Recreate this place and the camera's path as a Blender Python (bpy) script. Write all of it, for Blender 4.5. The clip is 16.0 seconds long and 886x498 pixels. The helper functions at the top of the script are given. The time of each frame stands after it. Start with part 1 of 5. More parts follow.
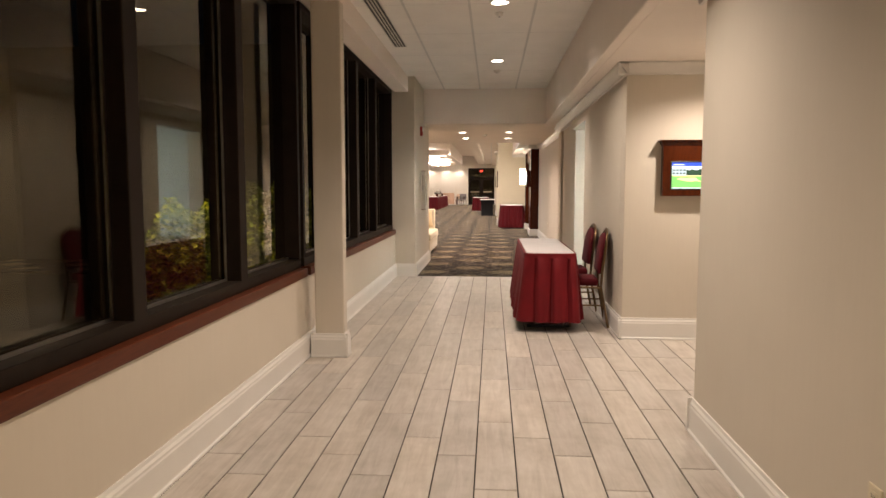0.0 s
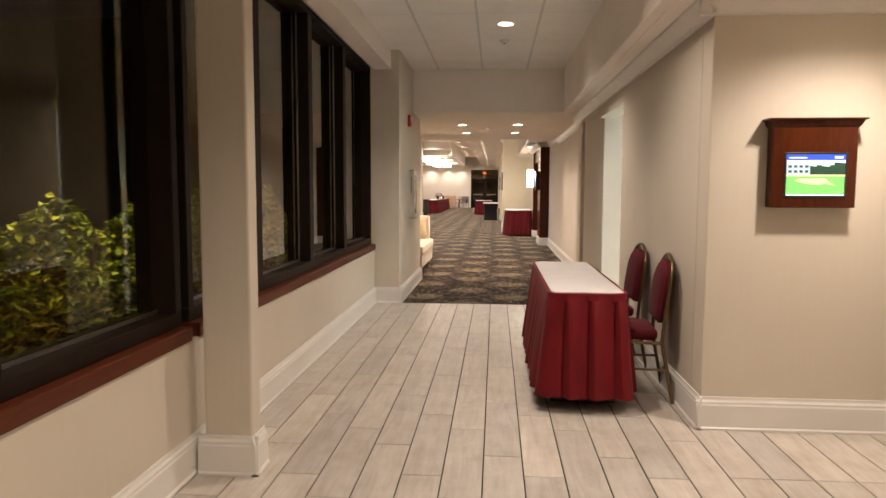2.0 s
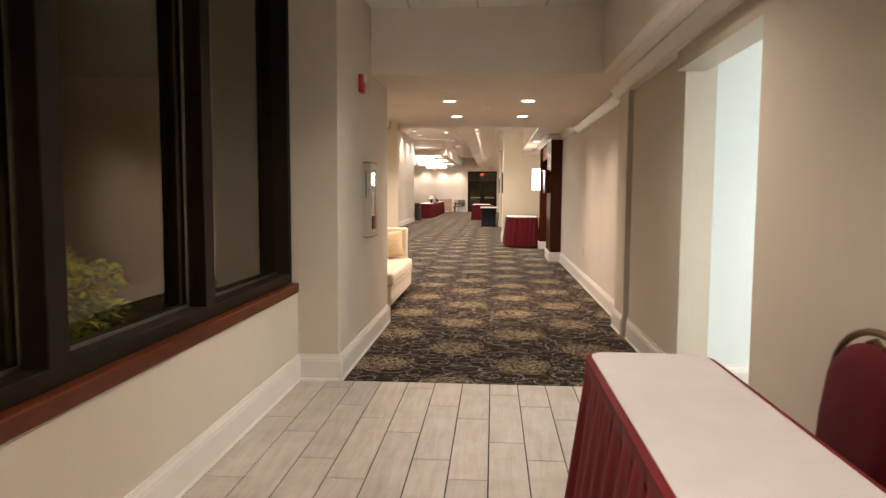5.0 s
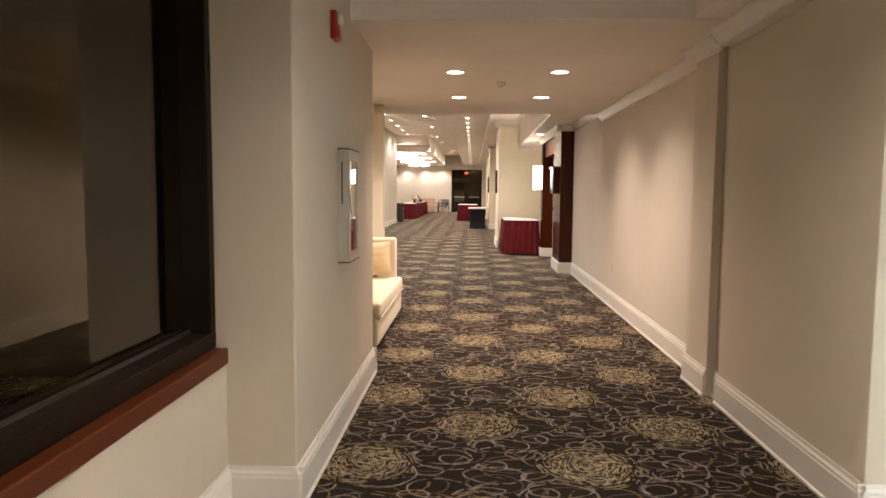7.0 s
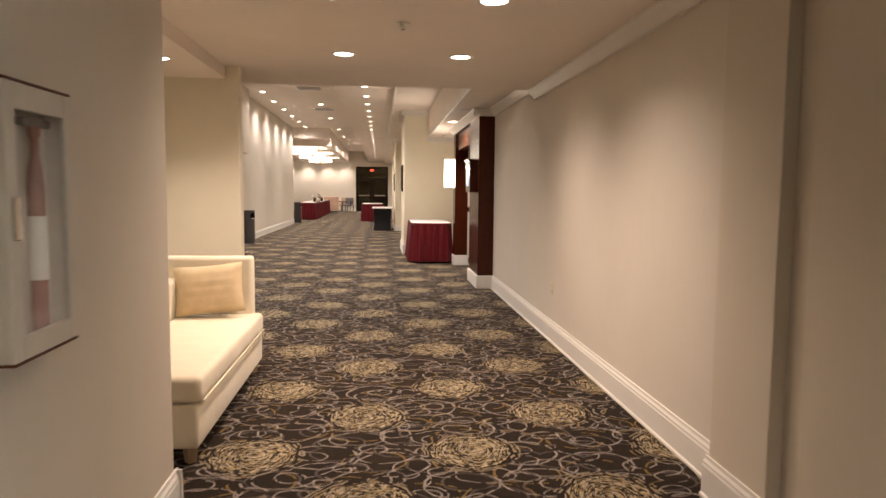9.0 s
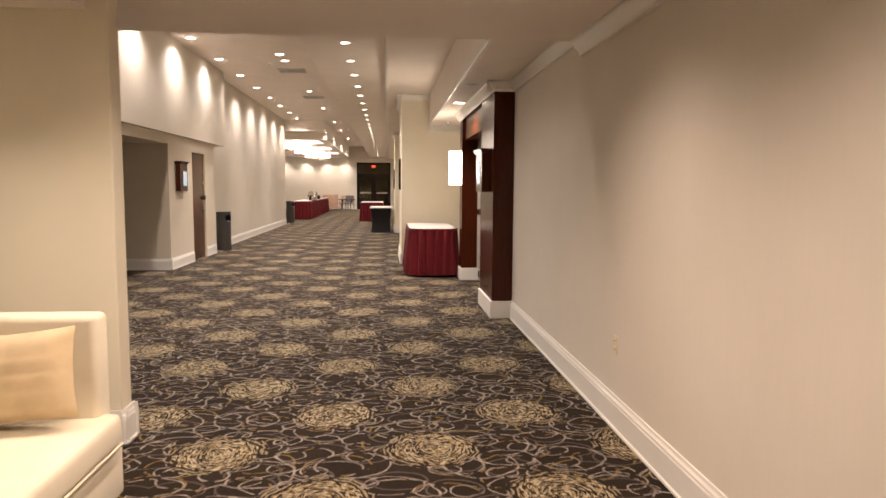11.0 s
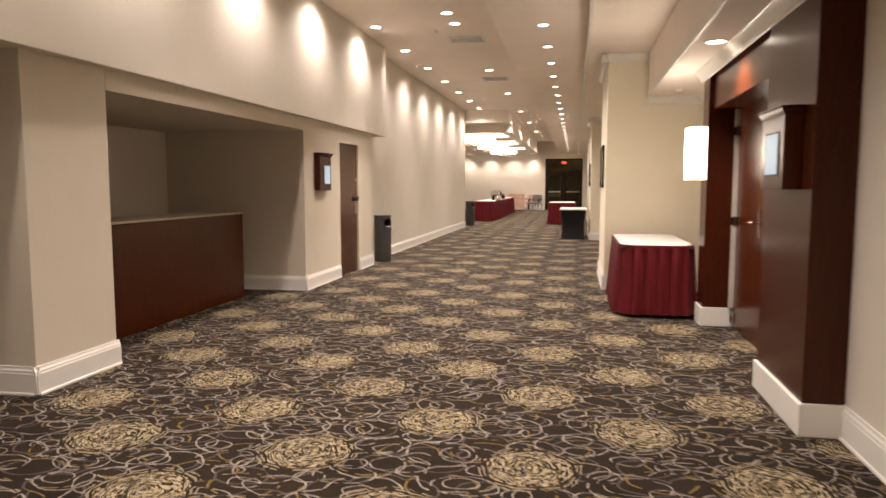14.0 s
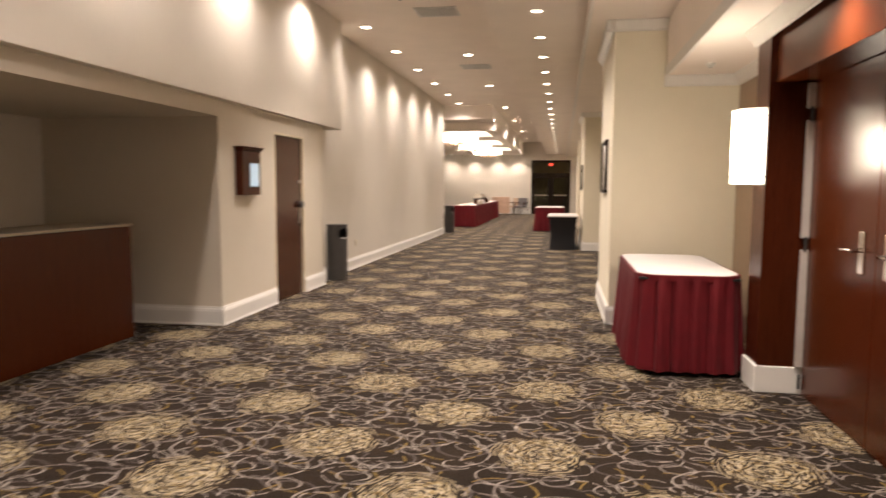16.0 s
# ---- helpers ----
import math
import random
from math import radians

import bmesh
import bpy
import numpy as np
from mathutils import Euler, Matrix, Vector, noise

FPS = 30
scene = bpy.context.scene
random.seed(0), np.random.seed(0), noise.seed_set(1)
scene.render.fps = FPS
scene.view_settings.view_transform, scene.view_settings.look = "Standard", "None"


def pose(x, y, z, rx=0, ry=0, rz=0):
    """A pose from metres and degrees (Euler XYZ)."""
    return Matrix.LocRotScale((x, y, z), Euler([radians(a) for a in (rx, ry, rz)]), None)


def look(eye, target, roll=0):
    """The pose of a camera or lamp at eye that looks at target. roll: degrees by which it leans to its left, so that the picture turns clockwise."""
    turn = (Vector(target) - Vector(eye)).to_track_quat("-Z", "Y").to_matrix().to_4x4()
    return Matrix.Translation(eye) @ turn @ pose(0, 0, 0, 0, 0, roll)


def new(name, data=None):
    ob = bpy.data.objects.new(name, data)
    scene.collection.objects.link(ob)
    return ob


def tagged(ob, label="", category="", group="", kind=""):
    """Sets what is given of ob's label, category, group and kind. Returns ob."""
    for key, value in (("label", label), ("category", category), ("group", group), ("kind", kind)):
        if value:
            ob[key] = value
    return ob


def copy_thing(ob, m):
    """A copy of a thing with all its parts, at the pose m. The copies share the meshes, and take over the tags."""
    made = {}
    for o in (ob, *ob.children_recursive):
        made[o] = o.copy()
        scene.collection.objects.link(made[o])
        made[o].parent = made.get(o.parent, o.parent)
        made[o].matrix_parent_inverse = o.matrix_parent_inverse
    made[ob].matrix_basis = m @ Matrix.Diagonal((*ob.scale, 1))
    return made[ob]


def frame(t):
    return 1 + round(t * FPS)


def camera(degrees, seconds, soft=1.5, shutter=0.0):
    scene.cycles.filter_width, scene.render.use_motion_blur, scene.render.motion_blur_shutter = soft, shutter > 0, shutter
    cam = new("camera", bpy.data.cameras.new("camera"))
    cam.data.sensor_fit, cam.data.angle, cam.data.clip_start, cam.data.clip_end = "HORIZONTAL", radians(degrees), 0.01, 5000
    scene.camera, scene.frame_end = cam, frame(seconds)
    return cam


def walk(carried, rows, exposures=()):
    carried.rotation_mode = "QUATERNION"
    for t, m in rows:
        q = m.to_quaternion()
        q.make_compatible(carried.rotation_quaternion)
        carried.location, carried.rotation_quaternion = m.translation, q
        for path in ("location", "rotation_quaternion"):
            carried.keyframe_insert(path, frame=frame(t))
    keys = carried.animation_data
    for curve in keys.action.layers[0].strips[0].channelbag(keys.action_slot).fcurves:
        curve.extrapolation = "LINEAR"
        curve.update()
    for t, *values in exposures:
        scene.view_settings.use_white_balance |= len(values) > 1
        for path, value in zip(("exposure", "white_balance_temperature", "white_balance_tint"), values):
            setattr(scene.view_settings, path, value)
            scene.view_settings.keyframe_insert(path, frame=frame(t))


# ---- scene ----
cam = camera(65.6, 16.0, soft=1.5, shutter=0.35)
PATH = [
    (0, (0.142, 0.577, 1.375), (0.0, 2.564, 1.197), 0.0),
    (0.5, (0.147, 1.116, 1.372), (0.0, 3.103, 1.195), 0.1),
    (1, (0.114, 1.707, 1.37), (-0.035, 3.693, 1.193), 0.1),
    (1.5, (0.115, 2.27, 1.386), (-0.036, 4.257, 1.212), 0.1),
    (2, (0.116, 2.832, 1.393), (-0.035, 4.819, 1.221), 0.2),
    (2.5, (0.105, 3.422, 1.413), (-0.048, 5.409, 1.244), 0.1),
    (3, (0.157, 3.996, 1.408), (0.006, 5.984, 1.242), 0.2),
    (3.5, (0.162, 4.551, 1.388), (0.011, 6.538, 1.223), 0.1),
    (4, (0.19, 5.133, 1.399), (0.041, 7.121, 1.235), 0.2),
    (6.5, (-0.222, 7.724, 1.395), (-0.344, 9.714, 1.23), 0.4),
    (7, (-0.28, 8.239, 1.417), (-0.366, 10.23, 1.25), 0.4),
    (7.5, (-0.323, 8.794, 1.42), (-0.343, 10.787, 1.254), 0.4),
    (8, (-0.288, 9.392, 1.406), (-0.205, 11.383, 1.242), 0.6),
    (8.5, (-0.263, 9.953, 1.404), (-0.135, 11.942, 1.237), 0.5),
    (9, (-0.159, 10.522, 1.413), (0.021, 12.506, 1.243), 0.5),
    (11.5, (0.139, 13.456, 1.444), (0.285, 15.442, 1.263), 0.2),
    (12, (0.215, 14.053, 1.397), (0.266, 16.044, 1.221), 0.2),
    (12.5, (0.246, 14.651, 1.402), (0.261, 16.643, 1.228), 0.1),
    (13, (0.176, 15.105, 1.421), (0.165, 17.097, 1.242), 0.2),
    (13.5, (0.059, 15.648, 1.416), (-0.156, 17.628, 1.235), 0.0),
    (14, (-0.04, 16.204, 1.415), (-0.417, 18.159, 1.23), -0.0),
    (14.5, (-0.164, 16.746, 1.398), (-0.696, 18.666, 1.213), -0.1),
    (15, (-0.177, 17.262, 1.422), (-0.761, 19.166, 1.237), -0.1),
    (15.5, (-0.156, 17.792, 1.433), (-0.738, 19.696, 1.25), 0.0),
    (16, (-0.159, 18.338, 1.436), (-0.495, 20.301, 1.257), 0.3),
]
walk(cam, [(t, look(eye, target, roll)) for t, eye, target, roll in PATH], [(0, 1.47), (4, 1.36), (7, 1.45), (9, 1.27), (13, 1.34), (13.5, 1.62), (14, 1.34), (16, 1.29)])

# ---------------------------------------------------------------- world and lamps
world = bpy.data.worlds.new("night")
scene.world = world
world.use_nodes = True
world.node_tree.nodes["Background"].inputs["Color"].default_value = (0.10, 0.13, 0.2, 1)
world.node_tree.nodes["Background"].inputs["Strength"].default_value = 0.003
WARM = (1.0, 0.845, 0.725)
HALLW = (1.0, 0.865, 0.785)
SOFTWARM = (1.0, 0.84, 0.68)


def spot(x, y, z, watts, angle=120, blend=0.7, colour=WARM, radius=0.06, tilt=(0, 0)):
    d = bpy.data.lights.new("downlight_lamp", "SPOT")
    d.energy, d.color, d.spot_size, d.spot_blend, d.shadow_soft_size = watts, colour, radians(angle), blend, radius
    o = new("downlight_lamp", d)
    o.matrix_basis = pose(x, y, z, tilt[0], tilt[1], 0)
    return o


def glow(x, y, z, watts, colour=WARM, radius=0.1):
    d = bpy.data.lights.new("lamp_glow", "POINT")
    d.energy, d.color, d.shadow_soft_size = watts, colour, radius
    o = new("lamp_glow", d)
    o.location = (x, y, z)
    return o


def area(x, y, z, sx, sy, watts, colour, rx=0, ry=0, rz=0):
    d = bpy.data.lights.new("unseen_area_light", "AREA")
    d.shape, d.size, d.size_y, d.energy, d.color = "RECTANGLE", sx, sy, watts, colour
    o = new("unseen_area_light", d)
    o.matrix_basis = pose(x, y, z, rx, ry, rz)
    return o


# ---------------------------------------------------------------- materials
def base_mat(name, rough=0.6, metal=0.0):
    m = bpy.data.materials.new(name)
    m.use_nodes = True
    nt = m.node_tree
    b = nt.nodes["Principled BSDF"]
    b.inputs["Roughness"].default_value = rough
    b.inputs["Metallic"].default_value = metal
    return m, nt, b


def coords(nt, scale=(1, 1, 1), world_space=True):
    if world_space:
        g = nt.nodes.new("ShaderNodeNewGeometry").outputs["Position"]
    else:
        g = nt.nodes.new("ShaderNodeTexCoord").outputs["Object"]
    mp = nt.nodes.new("ShaderNodeMapping")
    mp.inputs["Scale"].default_value = scale
    nt.links.new(g, mp.inputs["Vector"])
    return mp.outputs["Vector"]


def noise_tex(nt, vec, scale, detail=4, rough=0.55, distort=0.0):
    n = nt.nodes.new("ShaderNodeTexNoise")
    n.inputs["Scale"].default_value, n.inputs["Detail"].default_value = scale, detail
    n.inputs["Roughness"].default_value, n.inputs["Distortion"].default_value = rough, distort
    nt.links.new(vec, n.inputs["Vector"])
    return n.outputs["Fac"]


def ramp(nt, fac, *stops):
    r = nt.nodes.new("ShaderNodeValToRGB")
    e = r.color_ramp.elements
    e[0].position, e[0].color = stops[0][0], (*stops[0][1], 1)
    e[1].position, e[1].color = stops[-1][0], (*stops[-1][1], 1)
    for p, c in stops[1:-1]:
        k = e.new(p)
        k.color = (*c, 1)
    nt.links.new(fac, r.inputs["Fac"])
    return r.outputs["Color"]


def math_node(nt, op, a, b=None, c=None):
    n = nt.nodes.new("ShaderNodeMath")
    n.operation = op
    for i, v in enumerate((a, b, c)):
        if v is None:
            continue
        if isinstance(v, (int, float)):
            n.inputs[i].default_value = v
        else:
            nt.links.new(v, n.inputs[i])
    return n.outputs[0]


def mix(nt, fac, a, b, mode="MIX"):
    n = nt.nodes.new("ShaderNodeMix")
    n.data_type, n.blend_type = "RGBA", mode
    for key, v in ((0, fac), (6, a), (7, b)):
        if isinstance(v, (int, float)):
            n.inputs[key].default_value = v
        elif isinstance(v, tuple):
            n.inputs[key].default_value = (*v, 1)
        else:
            nt.links.new(v, n.inputs[key])
    return n.outputs[2]


def bump(nt, b, height, strength=0.2, dist=0.002):
    n = nt.nodes.new("ShaderNodeBump")
    n.inputs["Strength"].default_value, n.inputs["Distance"].default_value = strength, dist
    nt.links.new(height, n.inputs["Height"])
    nt.links.new(n.outputs["Normal"], b.inputs["Normal"])


def plain(name, colour, rough=0.6, metal=0.0, vary=0.08, scale=6.0, grain=250.0, relief=0.1):
    m, nt, b = base_mat(name, rough, metal)
    v = coords(nt)
    big = noise_tex(nt, v, scale, 3)
    lo = tuple(c * (1 - vary) for c in colour)
    hi = tuple(min(1, c * (1 + vary)) for c in colour)
    nt.links.new(ramp(nt, big, (0.3, lo), (0.7, hi)), b.inputs["Base Color"])
    fine = noise_tex(nt, v, grain, 2)
    bump(nt, b, fine, relief, 0.001)
    rr = nt.nodes.new("ShaderNodeMapRange")
    rr.inputs["To Min"].default_value, rr.inputs["To Max"].default_value = max(0.02, rough - 0.06), min(1, rough + 0.06)
    nt.links.new(big, rr.inputs["Value"])
    nt.links.new(rr.outputs[0], b.inputs["Roughness"])
    return m


def wall_paper(name, colour):
    """Vinyl wall covering with a fine vertical weave."""
    m, nt, b = base_mat(name, 0.62)
    v = coords(nt, (1, 1, 0.06))
    weave = noise_tex(nt, v, 60, 3, 0.6)
    big = noise_tex(nt, coords(nt), 1.3, 4)
    lo, hi = tuple(c * 0.988 for c in colour), tuple(min(1, c * 1.01) for c in colour)
    c1 = ramp(nt, weave, (0.3, lo), (0.7, hi))
    c2 = ramp(nt, big, (0.3, (0.95, 0.95, 0.94)), (0.7, (1, 1, 1)))
    nt.links.new(mix(nt, 1.0, c1, c2, "MULTIPLY"), b.inputs["Base Color"])
    bump(nt, b, noise_tex(nt, coords(nt, (1, 1, 0.25)), 220, 3), 0.25, 0.0015)
    return m


def wood(name, dark, light, rough=0.3, axis=2, coat=0.0, scale=1.0):
    m, nt, b = base_mat(name, rough)
    s = [9 * scale, 9 * scale, 9 * scale]
    s[axis] = 0.7 * scale
    v = coords(nt, tuple(s))
    g = noise_tex(nt, v, 3.0, 6, 0.6, 1.2)
    f = noise_tex(nt, coords(nt, tuple(k * 8 for k in s)), 4, 3)
    c = ramp(nt, g, (0.25, dark), (0.75, light))
    c = mix(nt, 0.25, c, ramp(nt, f, (0.35, tuple(k * 0.55 for k in dark)), (0.6, light)))
    nt.links.new(c, b.inputs["Base Color"])
    b.inputs["Coat Weight"].default_value, b.inputs["Coat Roughness"].default_value = coat, 0.06
    bump(nt, b, f, 0.06, 0.0006)
    return m


def plank_mat():
    """Grey-white wood-look porcelain: streaks along the plank, tone by plank."""
    m, nt, b = base_mat("plank_tile", 0.32)
    info = nt.nodes.new("ShaderNodeObjectInfo")
    tc = nt.nodes.new("ShaderNodeTexCoord").outputs["Object"]
    add = nt.nodes.new("ShaderNodeVectorMath")
    add.operation = "MULTIPLY_ADD"
    comb = nt.nodes.new("ShaderNodeCombineXYZ")
    for i in range(3):
        nt.links.new(info.outputs["Random"], comb.inputs[i])
    nt.links.new(comb.outputs[0], add.inputs[0])
    add.inputs[1].default_value = (37.0, 91.0, 53.0)
    nt.links.new(tc, add.inputs[2])
    mp = nt.nodes.new("ShaderNodeMapping")
    mp.inputs["Scale"].default_value = (14, 1.5, 1)
    nt.links.new(add.outputs[0], mp.inputs["Vector"])
    streak = noise_tex(nt, mp.outputs["Vector"], 1.6, 6, 0.62, 0.6)
    cloud = noise_tex(nt, add.outputs[0], 5.0, 4, 0.6)
    c = ramp(nt, streak, (0.28, (0.31, 0.268, 0.225)), (0.5, (0.455, 0.41, 0.36)), (0.72, (0.585, 0.545, 0.50)))
    c = mix(nt, 0.45, c, ramp(nt, cloud, (0.3, (0.345, 0.30, 0.255)), (0.65, (0.575, 0.535, 0.49))))
    tone = ramp(nt, info.outputs["Random"], (0.0, (0.86, 0.86, 0.86)), (1.0, (1.06, 1.035, 0.995)))
    nt.links.new(mix(nt, 1.0, c, tone, "MULTIPLY"), b.inputs["Base Color"])
    rr = nt.nodes.new("ShaderNodeMapRange")
    rr.inputs["To Min"].default_value, rr.inputs["To Max"].default_value = 0.24, 0.42
    nt.links.new(cloud, rr.inputs["Value"])
    nt.links.new(rr.outputs[0], b.inputs["Roughness"])
    bump(nt, b, streak, 0.08, 0.001)
    return m


def carpet_mat():
    """Dark brown carpet with staggered gold medallions among looping pale lines."""
    m, nt, b = base_mat("patterned_carpet", 0.95)
    b.inputs["Specular IOR Level"].default_value = 0.15
    pos = nt.nodes.new("ShaderNodeNewGeometry").outputs["Position"]
    # hand-drawn wobble
    wob = nt.nodes.new("ShaderNodeTexNoise")
    wob.inputs["Scale"].default_value, wob.inputs["Detail"].default_value = 5.0, 2
    nt.links.new(pos, wob.inputs["Vector"])
    wsub = nt.nodes.new("ShaderNodeVectorMath")
    wsub.operation = "MULTIPLY_ADD"
    nt.links.new(wob.outputs["Color"], wsub.inputs[0])
    wsub.inputs[1].default_value = (0.07, 0.07, 0)
    nt.links.new(pos, wsub.inputs[2])
    sep = nt.nodes.new("ShaderNodeSeparateXYZ")
    nt.links.new(wsub.outputs[0], sep.inputs[0])
    P, Q = 1.165, 1.205

    def cell(ox, oy):
        u = math_node(nt, "DIVIDE", math_node(nt, "ADD", sep.outputs[0], ox), P)
        v = math_node(nt, "DIVIDE", math_node(nt, "ADD", sep.outputs[1], oy), Q)
        fu = math_node(nt, "MULTIPLY", math_node(nt, "SUBTRACT", math_node(nt, "FRACT", u), 0.5), P)
        fv = math_node(nt, "MULTIPLY", math_node(nt, "SUBTRACT", math_node(nt, "FRACT", v), 0.5), Q)
        r = math_node(nt, "SQRT", math_node(nt, "ADD", math_node(nt, "MULTIPLY", fu, fu), math_node(nt, "MULTIPLY", fv, fv)))
        return fu, fv, r

    X0, Y0 = 0.25 + P / 2 + 20 * P - 0.035, -12.33 + Q / 2 + 40 * Q - 0.035
    fu, fv, ra = cell(X0, Y0)
    gu, gv, rb = cell(X0 + P / 2, Y0 + Q / 2)
    near = math_node(nt, "LESS_THAN", ra, rb)

    def pick(a, c):
        return math_node(nt, "ADD", math_node(nt, "MULTIPLY", near, a), math_node(nt, "MULTIPLY", math_node(nt, "SUBTRACT", 1.0, near), c))

    r, du, dv = pick(ra, rb), pick(fu, gu), pick(fv, gv)
    ang = math_node(nt, "ARCTAN2", dv, du)
    # short strands that run round the medallion
    comb = nt.nodes.new("ShaderNodeCombineXYZ")
    nt.links.new(math_node(nt, "MULTIPLY", r, 88.0), comb.inputs[0])
    nt.links.new(math_node(nt, "MULTIPLY", math_node(nt, "MULTIPLY", ang, r), 24.0), comb.inputs[1])
    nt.links.new(math_node(nt, "MULTIPLY", near, 9.0), comb.inputs[2])
    strand = noise_tex(nt, comb.outputs[0], 1.0, 2.5, 0.6, 0.7)
    edge = noise_tex(nt, pos, 11.0, 2)
    rag = math_node(nt, "ADD", r, math_node(nt, "MULTIPLY", math_node(nt, "SUBTRACT", edge, 0.5), 0.06))
    inside = math_node(nt, "LESS_THAN", rag, 0.222)
    dash = math_node(nt, "MULTIPLY", inside, math_node(nt, "GREATER_THAN", strand, 0.505))
    # broken rings at the rim
    rim = 0.0
    for radius, half, cut in ((0.243, 0.006, 0.47), (0.268, 0.005, 0.5)):
        w = math_node(nt, "ABSOLUTE", math_node(nt, "SUBTRACT", rag, radius))
        ring = math_node(nt, "MULTIPLY", math_node(nt, "LESS_THAN", w, half), math_node(nt, "GREATER_THAN", edge, cut))
        rim = math_node(nt, "MAXIMUM", ring, rim)

    def loops(scale, radius, width, seed, randomness=0.5, turn=0.0, squash=1.3):
        """Closed ellipses strewn one to a cell."""
        vor = nt.nodes.new("ShaderNodeTexVoronoi")
        vor.voronoi_dimensions = "2D"
        vor.inputs["Scale"].default_value = scale
        vor.inputs["Randomness"].default_value = randomness
        mp = nt.nodes.new("ShaderNodeMapping")
        mp.inputs["Location"].default_value = (seed, seed * 1.7, 0)
        mp.inputs["Rotation"].default_value = (0, 0, turn)
        mp.inputs["Scale"].default_value = (1.0, squash, 1.0)
        nt.links.new(wsub.outputs[0], mp.inputs["Vector"])
        nt.links.new(mp.outputs[0], vor.inputs["Vector"])
        d = math_node(nt, "ABSOLUTE", math_node(nt, "SUBTRACT", vor.outputs["Distance"], radius))
        return math_node(nt, "LESS_THAN", d, width)

    gap = noise_tex(nt, pos, 14.0, 1)
    outside = math_node(nt, "GREATER_THAN", rag, 0.25)
    pale = math_node(nt, "MAXIMUM", loops(3.7, 0.29, 0.020, 3.1, 0.6, 0.4), loops(2.5, 0.38, 0.014, 7.7, 0.5, -0.7, 1.45))
    pale = math_node(nt, "MAXIMUM", pale, loops(2.1, 0.40, 0.013, 17.2, 0.7, 1.2, 1.2))
    pale = math_node(nt, "MULTIPLY", math_node(nt, "MULTIPLY", pale, outside), math_node(nt, "GREATER_THAN", gap, 0.40))
    grey = math_node(nt, "MULTIPLY", loops(3.1, 0.42, 0.022, 13.3, 0.8, 0.9), outside)
    gold = math_node(nt, "MULTIPLY", math_node(nt, "MULTIPLY", loops(2.4, 0.40, 0.016, 21.9, 0.6, 0.2), outside), math_node(nt, "GREATER_THAN", gap, 0.46))
    ground = ramp(nt, noise_tex(nt, pos, 3.0, 3), (0.3, (0.011, 0.0067, 0.0037)), (0.7, (0.022, 0.0135, 0.0074)))
    tint = ramp(nt, noise_tex(nt, pos, 24.0, 2), (0.30, (0.17, 0.105, 0.030)), (0.42, (0.31, 0.235, 0.12)), (0.55, (0.44, 0.365, 0.25)), (0.72, (0.27, 0.225, 0.18)))
    tone = ramp(nt, noise_tex(nt, pos, 19.0, 2), (0.35, (0.15, 0.125, 0.11)), (0.65, (0.35, 0.305, 0.265)))
    c = mix(nt, math_node(nt, "MULTIPLY", grey, 0.7), ground, (0.095, 0.078, 0.070))
    c = mix(nt, gold, c, (0.16, 0.105, 0.03))
    c = mix(nt, math_node(nt, "MULTIPLY", pale, 0.88), c, tone)
    c = mix(nt, rim, c, (0.24, 0.19, 0.12))
    c = mix(nt, math_node(nt, "MULTIPLY", dash, 0.94), c, tint)
    fibre = noise_tex(nt, pos, 420.0, 2)
    c = mix(nt, 1.0, c, ramp(nt, fibre, (0.2, (0.7, 0.7, 0.7)), (0.8, (1.15, 1.15, 1.15))), "MULTIPLY")
    nt.links.new(c, b.inputs["Base Color"])
    bump(nt, b, fibre, 0.5, 0.004)
    return m


def emit(name, colour, strength):
    m, nt, b = base_mat(name, 0.5)
    b.inputs["Base Color"].default_value = (*[min(0.9, c) for c in colour], 1)
    b.inputs["Emission Color"].default_value = (*colour, 1)
    b.inputs["Emission Strength"].default_value = strength
    return m


def glass_mat(name, tint=(1, 1, 1), rough=0.0):
    m, nt, b = base_mat(name, rough)
    b.inputs["Base Color"].default_value = (*tint, 1)
    b.inputs["Transmission Weight"].default_value = 1.0
    b.inputs["IOR"].default_value = 1.5
    return m


def cloth(name, colour, rough=0.85, sheen=0.3, weave=500.0, vary=0.12):
    m = plain(name, colour, rough, 0, vary, 7.0, weave, 0.35)
    b = m.node_tree.nodes["Principled BSDF"]
    b.inputs["Sheen Weight"].default_value = sheen
    b.inputs["Specular IOR Level"].default_value = 0.2
    return m


PAPER = wall_paper("cream_wall_covering", (0.61, 0.545, 0.45))
PAPER_HALL = wall_paper("cream_wall_covering_hall", (0.64, 0.585, 0.51))
PAINT_YEL = plain("pale_yellow_paint", (0.74, 0.675, 0.53), 0.6, 0, 0.03, 2.0, 180, 0.2)
TRIM = plain("white_trim_paint", (0.72, 0.69, 0.64), 0.38, 0, 0.03, 3.0, 90, 0.05)
CEIL_TILE = plain("ceiling_tile", (0.86, 0.835, 0.79), 0.9, 0, 0.03, 3.0, 300, 0.6)
CEIL = plain("ceiling_paint", (0.83, 0.75, 0.675), 0.8, 0, 0.03, 1.5, 200, 0.2)
GRID = plain("grid_metal", (0.62, 0.61, 0.58), 0.45)
DARKFRAME = plain("dark_bronze_frame", (0.013, 0.0075, 0.0042), 0.55, 0, 0.2, 9.0, 120, 0.1)
DARKFRAME.node_tree.nodes["Principled BSDF"].inputs["Specular IOR Level"].default_value = 0.14
SILL = wood("red_mahogany_sill", (0.065, 0.014, 0.005), (0.12, 0.030, 0.010), 0.4, 1)
